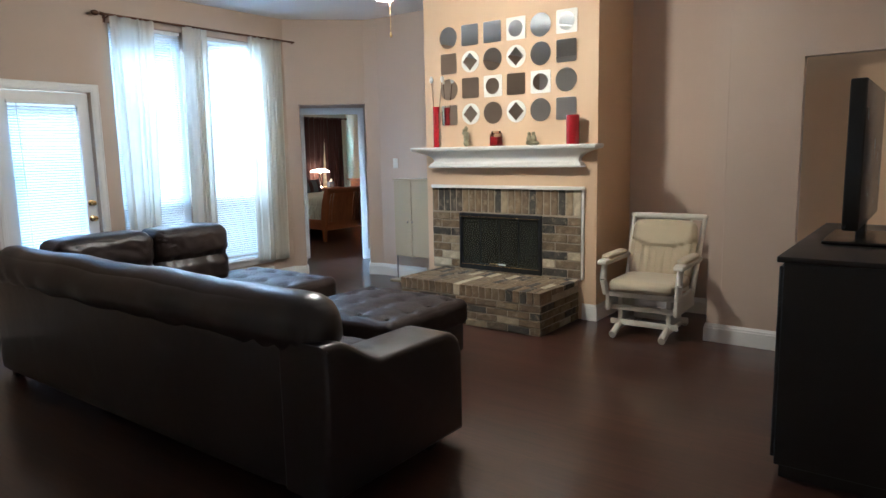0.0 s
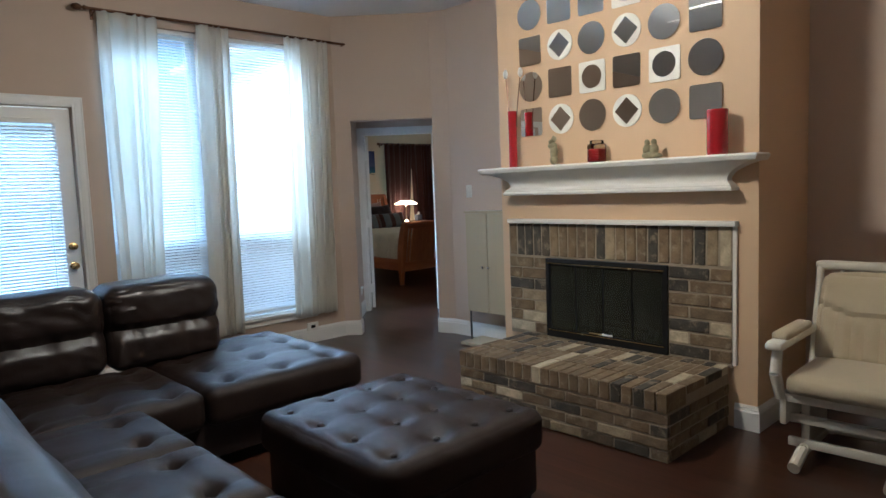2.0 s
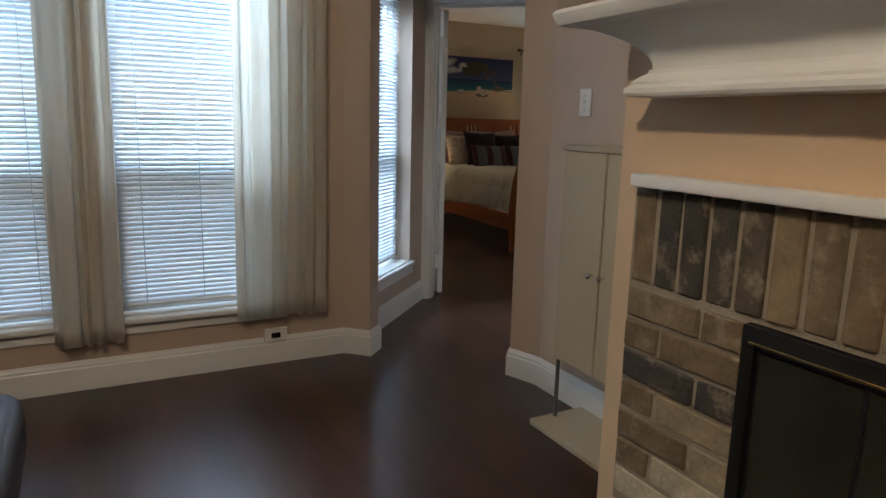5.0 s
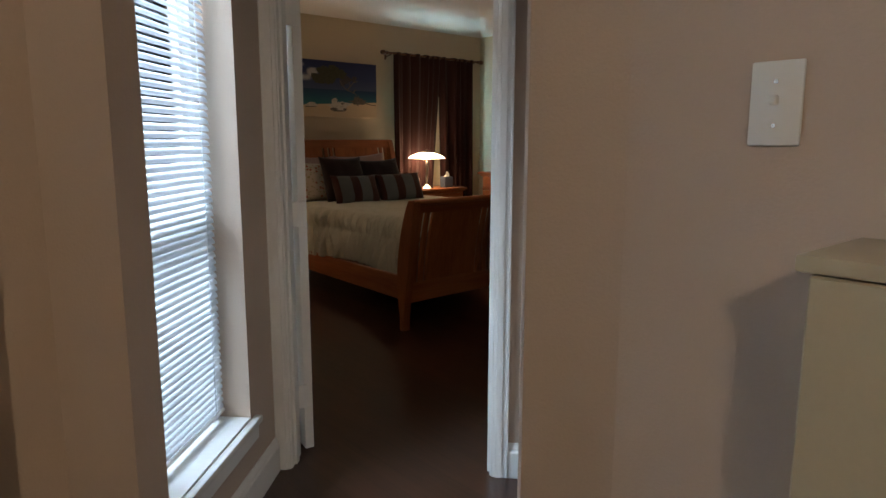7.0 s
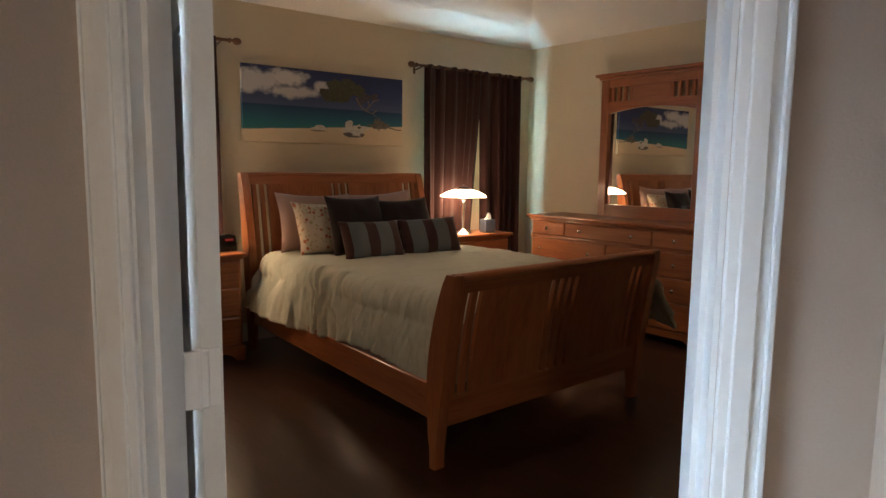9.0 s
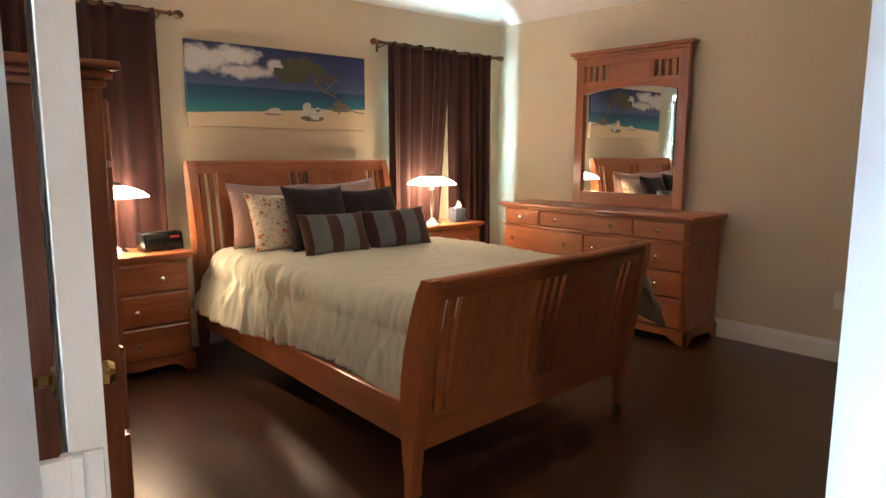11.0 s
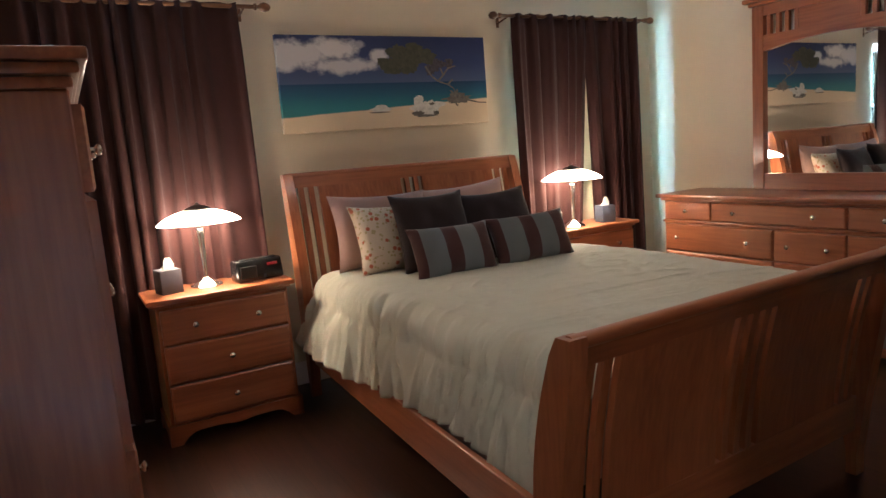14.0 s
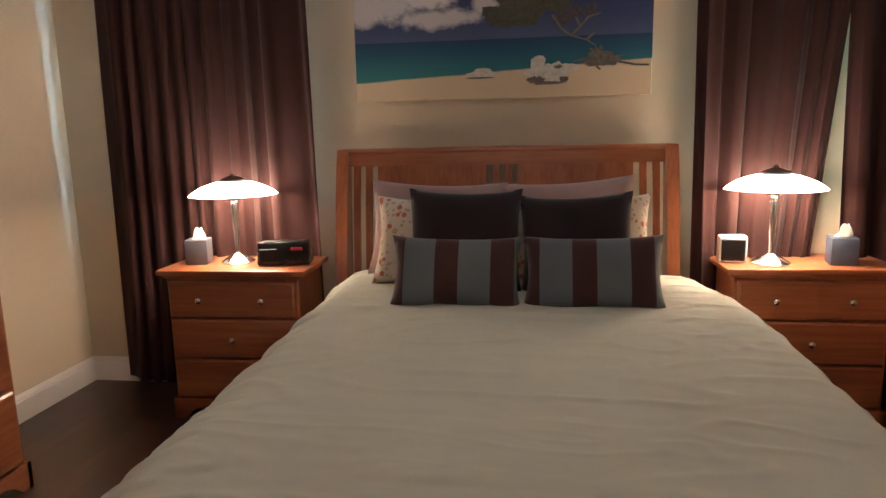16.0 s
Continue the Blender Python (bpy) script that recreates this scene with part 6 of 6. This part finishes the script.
part("crown_cap", boxed(-0.565, 0.565, -0.062, 0.034, 1.250, 1.278, 0.008, 2), OAK_X, mi)
part("mirror_glass", boxed(-0.440, 0.440, 0.004, 0.008, 0.10, 1.00), MIRROR, mi, smooth=0)

# ---- armoire: faces +x; its own x axis runs along the room's y ----
ar = thing("armoire", "tall honey oak chest with panelled doors and drawers", "armoire", pose(2.905, 6.585, 0, 0, 0, 90))
part("body", boxed(-0.575, 0.575, -0.25, 0.245, 0.10, 1.585, 0.004), OAK, ar)
part("base", bracket_base(-0.59, 0.59, -0.264, 0.245, 0.11), OAK_X, ar)
part("crown_moulding", boxed(-0.59, 0.59, -0.262, 0.25, 1.585, 1.612, 0.008, 2), OAK_X, ar)
part("crown_middle", boxed(-0.607, 0.607, -0.278, 0.25, 1.612, 1.640, 0.010, 2), OAK_X, ar)
part("crown_cap", boxed(-0.623, 0.623, -0.296, 0.25, 1.640, 1.668, 0.007, 2), OAK_X, ar)
drawer_front(ar, -0.545, -0.006, 1.36, 1.555, -0.25, (0.25, 0.75))
drawer_front(ar, 0.006, 0.545, 1.36, 1.555, -0.25, (0.25, 0.75))
for a, b in ((-0.545, -0.006), (0.006, 0.545)):
    bm = cells([a, a + 0.07, b - 0.07, b], [-0.272, -0.262, -0.25], [0.76, 0.83, 1.27, 1.34], lambda i, j, k: j == 1 or i != 1 or k != 1)
    d = part("cabinet_door", bm, OAK, ar, smooth=0)
    knob_on(d, Matrix.Translation(((b - 0.035) if a < -0.1 else (a + 0.035), -0.272, 1.05)) @ pose(0, 0, 0, 90))
drawer_front(ar, -0.545, 0.545, 0.45, 0.74, -0.25, (0.22, 0.78))
drawer_front(ar, -0.545, 0.545, 0.13, 0.43, -0.25, (0.22, 0.78))

# ---- beach canvas over the bed ----


def canvas_material():
    m = bpy.data.materials.new("printed_beach_canvas")
    m.use_nodes = True
    n, l = m.node_tree.nodes, m.node_tree.links
    b = n["Principled BSDF"]
    b.inputs["Roughness"].default_value = 0.6
    b.inputs["Specular IOR Level"].default_value = 0.25
    tc, sp = n.new("ShaderNodeTexCoord"), n.new("ShaderNodeSeparateXYZ")
    l.new(tc.outputs["Object"], sp.inputs[0])
    # the shore rises towards the right
    slope = n.new("ShaderNodeMath")
    slope.operation = "MULTIPLY_ADD"
    l.new(sp.outputs["X"], slope.inputs[0])
    slope.inputs[1].default_value = -0.055
    l.new(sp.outputs["Z"], slope.inputs[2])
    wob = n.new("ShaderNodeTexNoise")
    wob.inputs["Scale"].default_value = 9
    l.new(tc.outputs["Object"], wob.inputs["Vector"])
    sh = n.new("ShaderNodeMath")
    sh.operation = "MULTIPLY_ADD"
    l.new(wob.outputs[0], sh.inputs[0])
    sh.inputs[1].default_value = 0.012
    l.new(slope.outputs[0], sh.inputs[2])
    base = n.new("ShaderNodeValToRGB")
    mr = n.new("ShaderNodeMapRange")
    mr.inputs["From Min"].default_value, mr.inputs["From Max"].default_value = -0.30, 0.30
    l.new(sp.outputs["Z"], mr.inputs[0])
    l.new(mr.outputs[0], base.inputs[0])
    e = base.color_ramp.elements
    e[0].position, e[0].color = 0.10, (0.06, 0.21, 0.22, 1)
    e[1].position, e[1].color = 1.0, (0.024, 0.034, 0.10, 1)
    for p, c in ((0.24, (0.045, 0.18, 0.21)), (0.38, (0.028, 0.105, 0.17)), (0.495, (0.02, 0.055, 0.13)), (0.50, (0.075, 0.10, 0.19)), (0.7, (0.042, 0.058, 0.15))):
        q = e.new(p)
        q.color = (*c, 1)
    sand = n.new("ShaderNodeMapRange")
    sand.inputs["From Min"].default_value, sand.inputs["From Max"].default_value = -0.148, -0.156
    l.new(sh.outputs[0], sand.inputs[0])
    mixs = n.new("ShaderNodeMix")
    mixs.data_type = "RGBA"
    l.new(sand.outputs[0], mixs.inputs["Factor"])
    l.new(base.outputs[0], mixs.inputs["A"])
    mixs.inputs["B"].default_value = (0.62, 0.50, 0.34, 1)
    # heaped clouds over the upper left, ragged at their rims
    mp = n.new("ShaderNodeMapping")
    mp.inputs["Scale"].default_value = (6.0, 1, 9.0)
    l.new(tc.outputs["Object"], mp.inputs[0])
    cl = n.new("ShaderNodeTexNoise")
    cl.inputs["Scale"].default_value, cl.inputs["Detail"].default_value, cl.inputs["Roughness"].default_value = 1.3, 6, 0.62
    l.new(mp.outputs[0], cl.inputs["Vector"])
    both = None
    for cx, cz, rx, rz, solid in ((-0.62, 0.17, 0.26, 0.10, 0.85), (-0.36, 0.21, 0.15, 0.075, 0.95), (-0.32, 0.11, 0.26, 0.05, 0.8), (-0.20, 0.235, 0.05, 0.025, 0.5), (-0.07, 0.165, 0.07, 0.05, 0.85)):
        at, ln, rim, cut, soft = (n.new(k) for k in ("ShaderNodeMapping", "ShaderNodeVectorMath", "ShaderNodeMath", "ShaderNodeMapRange", "ShaderNodeMath"))
        at.inputs["Scale"].default_value = (1 / rx, 0, 1 / rz)
        at.inputs["Location"].default_value = (-cx / rx, 0, -cz / rz)
        l.new(tc.outputs["Object"], at.inputs[0])
        ln.operation = "LENGTH"
        l.new(at.outputs[0], ln.inputs[0])
        rim.operation = "MULTIPLY_ADD"
        l.new(cl.outputs[0], rim.inputs[0])
        rim.inputs[1].default_value = -2.2
        l.new(ln.outputs["Value"], rim.inputs[2])
        cut.inputs["From Min"].default_value, cut.inputs["From Max"].default_value = 0.05, -0.55
        l.new(rim.outputs[0], cut.inputs[0])
        soft.operation = "MULTIPLY"
        l.new(cut.outputs[0], soft.inputs[0])
        soft.inputs[1].default_value = solid
        if both is None:
            both = soft
        else:
            most = n.new("ShaderNodeMath")
            most.operation = "MAXIMUM"
            l.new(both.outputs[0], most.inputs[0])
            l.new(soft.outputs[0], most.inputs[1])
            both = most
    mixc = n.new("ShaderNodeMix")
    mixc.data_type = "RGBA"
    l.new(both.outputs[0], mixc.inputs["Factor"])
    l.new(mixs.outputs["Result"], mixc.inputs["A"])
    mixc.inputs["B"].default_value = (0.60, 0.58, 0.58, 1)
    l.new(mixc.outputs["Result"], b.inputs["Base Color"])
    return m


CANVAS = canvas_material()
INK_TREE = mat("printed_tree_olive", (0.055, 0.056, 0.034), 0.6, spread=0.6, scale=34, fine=0.4)
INK_TWIG = mat("printed_twig_brown", (0.060, 0.050, 0.060), 0.6, spread=0.5, scale=60, fine=0.4)
INK_ROOT = mat("printed_root_grey", (0.13, 0.115, 0.10), 0.6, spread=0.6, scale=50, fine=0.4)
INK_ROCK = mat("printed_rock_white", (0.55, 0.53, 0.48), 0.6, spread=0.35, scale=30, fine=0.2)
INK_WOOD = mat("printed_driftwood", (0.13, 0.115, 0.105), 0.6, spread=0.5, scale=40, fine=0.3)
PW, PH = 0.735, 0.29
pic = thing("canvas_picture", "wide canvas print of a beach with rocks and a bent tree", "picture", pose(5.047, 8.343, 1.846))
part("canvas", boxed(-PW, PW, -0.032, 0.0, -PH, PH, 0.003), CANVAS, pic)


def clump(name, spots, rough, material, seed, label, y):
    """Many overlapping ragged blots of print as one flat mesh; spots: (x, z, rx, rz)."""
    bm = bmesh.new()
    for j, (cx, cz, rx, rz) in enumerate(spots):
        vs = []
        for k in range(36):
            a = 2 * math.pi * k / 36
            q = 1 + rough * noise.noise(Vector((math.cos(a) * 2.0, math.sin(a) * 2.0, seed + j))) + 0.7 * rough * noise.noise(Vector((math.cos(a) * 8, math.sin(a) * 8, seed + j)))
            vs.append(bm.verts.new((cx + rx * q * math.cos(a), y - 0.00006 * j, cz + rz * q * math.sin(a))))
        bm.faces.new(vs)
    r = bmesh.ops.extrude_face_region(bm, geom=bm.faces[:])
    bmesh.ops.translate(bm, vec=(0, 0.0006, 0), verts=[v for v in r["geom"] if isinstance(v, bmesh.types.BMVert)])
    return part(name, bm, material, pic, label, 0)


def twigs(name, lines, radius, material, label, y):
    bm = bmesh.new()
    for pts in lines:
        for k, ((a, b), (c, d)) in enumerate(zip(pts, pts[1:])):
            rod(bm, (a, y, b), (c, y, d), radius * (1 - 0.12 * k), radius * (1 - 0.12 * (k + 1)), seg=6)
    for v in bm.verts:
        v.co.y = y + (v.co.y - y) * 0.03
    return part(name, bm, material, pic, label, 0)


leafage = random.Random(5)
spots = []
for k in range(34):
    a, q = leafage.uniform(0, 2 * math.pi), math.sqrt(leafage.random())
    spots.append((0.115 + 0.185 * q * math.cos(a), 0.145 + 0.070 * q * math.sin(a) + 0.02 * math.cos(a), leafage.uniform(0.03, 0.06), leafage.uniform(0.02, 0.034)))
clump("printed_crown", spots, 0.45, INK_TREE, 3.0, "printed olive tree crown", -0.0335)
spots = [(0.365 + 0.085 * leafage.uniform(-1, 1), 0.085 + 0.05 * leafage.uniform(-1, 1), leafage.uniform(0.02, 0.035), leafage.uniform(0.014, 0.024)) for k in range(12)]
clump("printed_crown", spots, 0.6, INK_TWIG, 8.0, "printed bare brown branches", -0.0334)
twigs("printed_trunk", (((0.255, 0.10), (0.30, 0.035), (0.345, 0.0), (0.42, -0.022), (0.465, -0.05), (0.475, -0.095)), ((0.345, 0.0), (0.39, 0.04), (0.43, 0.085), (0.49, 0.10)), ((0.39, 0.04), (0.37, 0.085)), ((0.42, -0.022), (0.46, 0.01))), 0.0065, INK_WOOD, "printed bent tree trunk", -0.0362)
clump("printed_driftwood", [(0.48, -0.10, 0.05, 0.035), (0.53, -0.115, 0.05, 0.028), (0.44, -0.125, 0.035, 0.02), (0.50, -0.135, 0.07, 0.014)], 0.8, INK_ROOT, 2.0, "printed grey driftwood roots", -0.0350)
twigs("printed_root", (((0.53, -0.12), (0.60, -0.135), (0.66, -0.148), (0.72, -0.15)), ((0.50, -0.12), (0.47, -0.15), (0.49, -0.165)), ((0.46, -0.10), (0.41, -0.115), (0.36, -0.12))), 0.006, INK_ROOT, "printed driftwood root", -0.0358)
clump("printed_rock", [(0.225, -0.180, 0.095, 0.045), (0.275, -0.175, 0.065, 0.05), (0.185, -0.135, 0.035, 0.045), (0.20, -0.110, 0.024, 0.022), (0.335, -0.150, 0.06, 0.018)], 0.35, INK_ROCK, 1.0, "printed pale rock", -0.0345)
clump("printed_shadow", [(0.175, -0.205, 0.045, 0.018), (0.245, -0.222, 0.075, 0.008), (0.285, -0.145, 0.022, 0.009), (0.315, -0.205, 0.02, 0.014)], 0.6, INK_ROOT, 4.0, "printed grey underside of the rock", -0.0352)
clump("printed_rock", [(-0.09, -0.170, 0.075, 0.018), (-0.085, -0.158, 0.042, 0.02)], 0.25, INK_ROCK, 6.0, "printed pale rock", -0.0345)
clump("printed_shadow", [(-0.10, -0.187, 0.072, 0.005)], 0.3, INK_ROOT, 9.0, "printed grey underside of the rock", -0.0350)
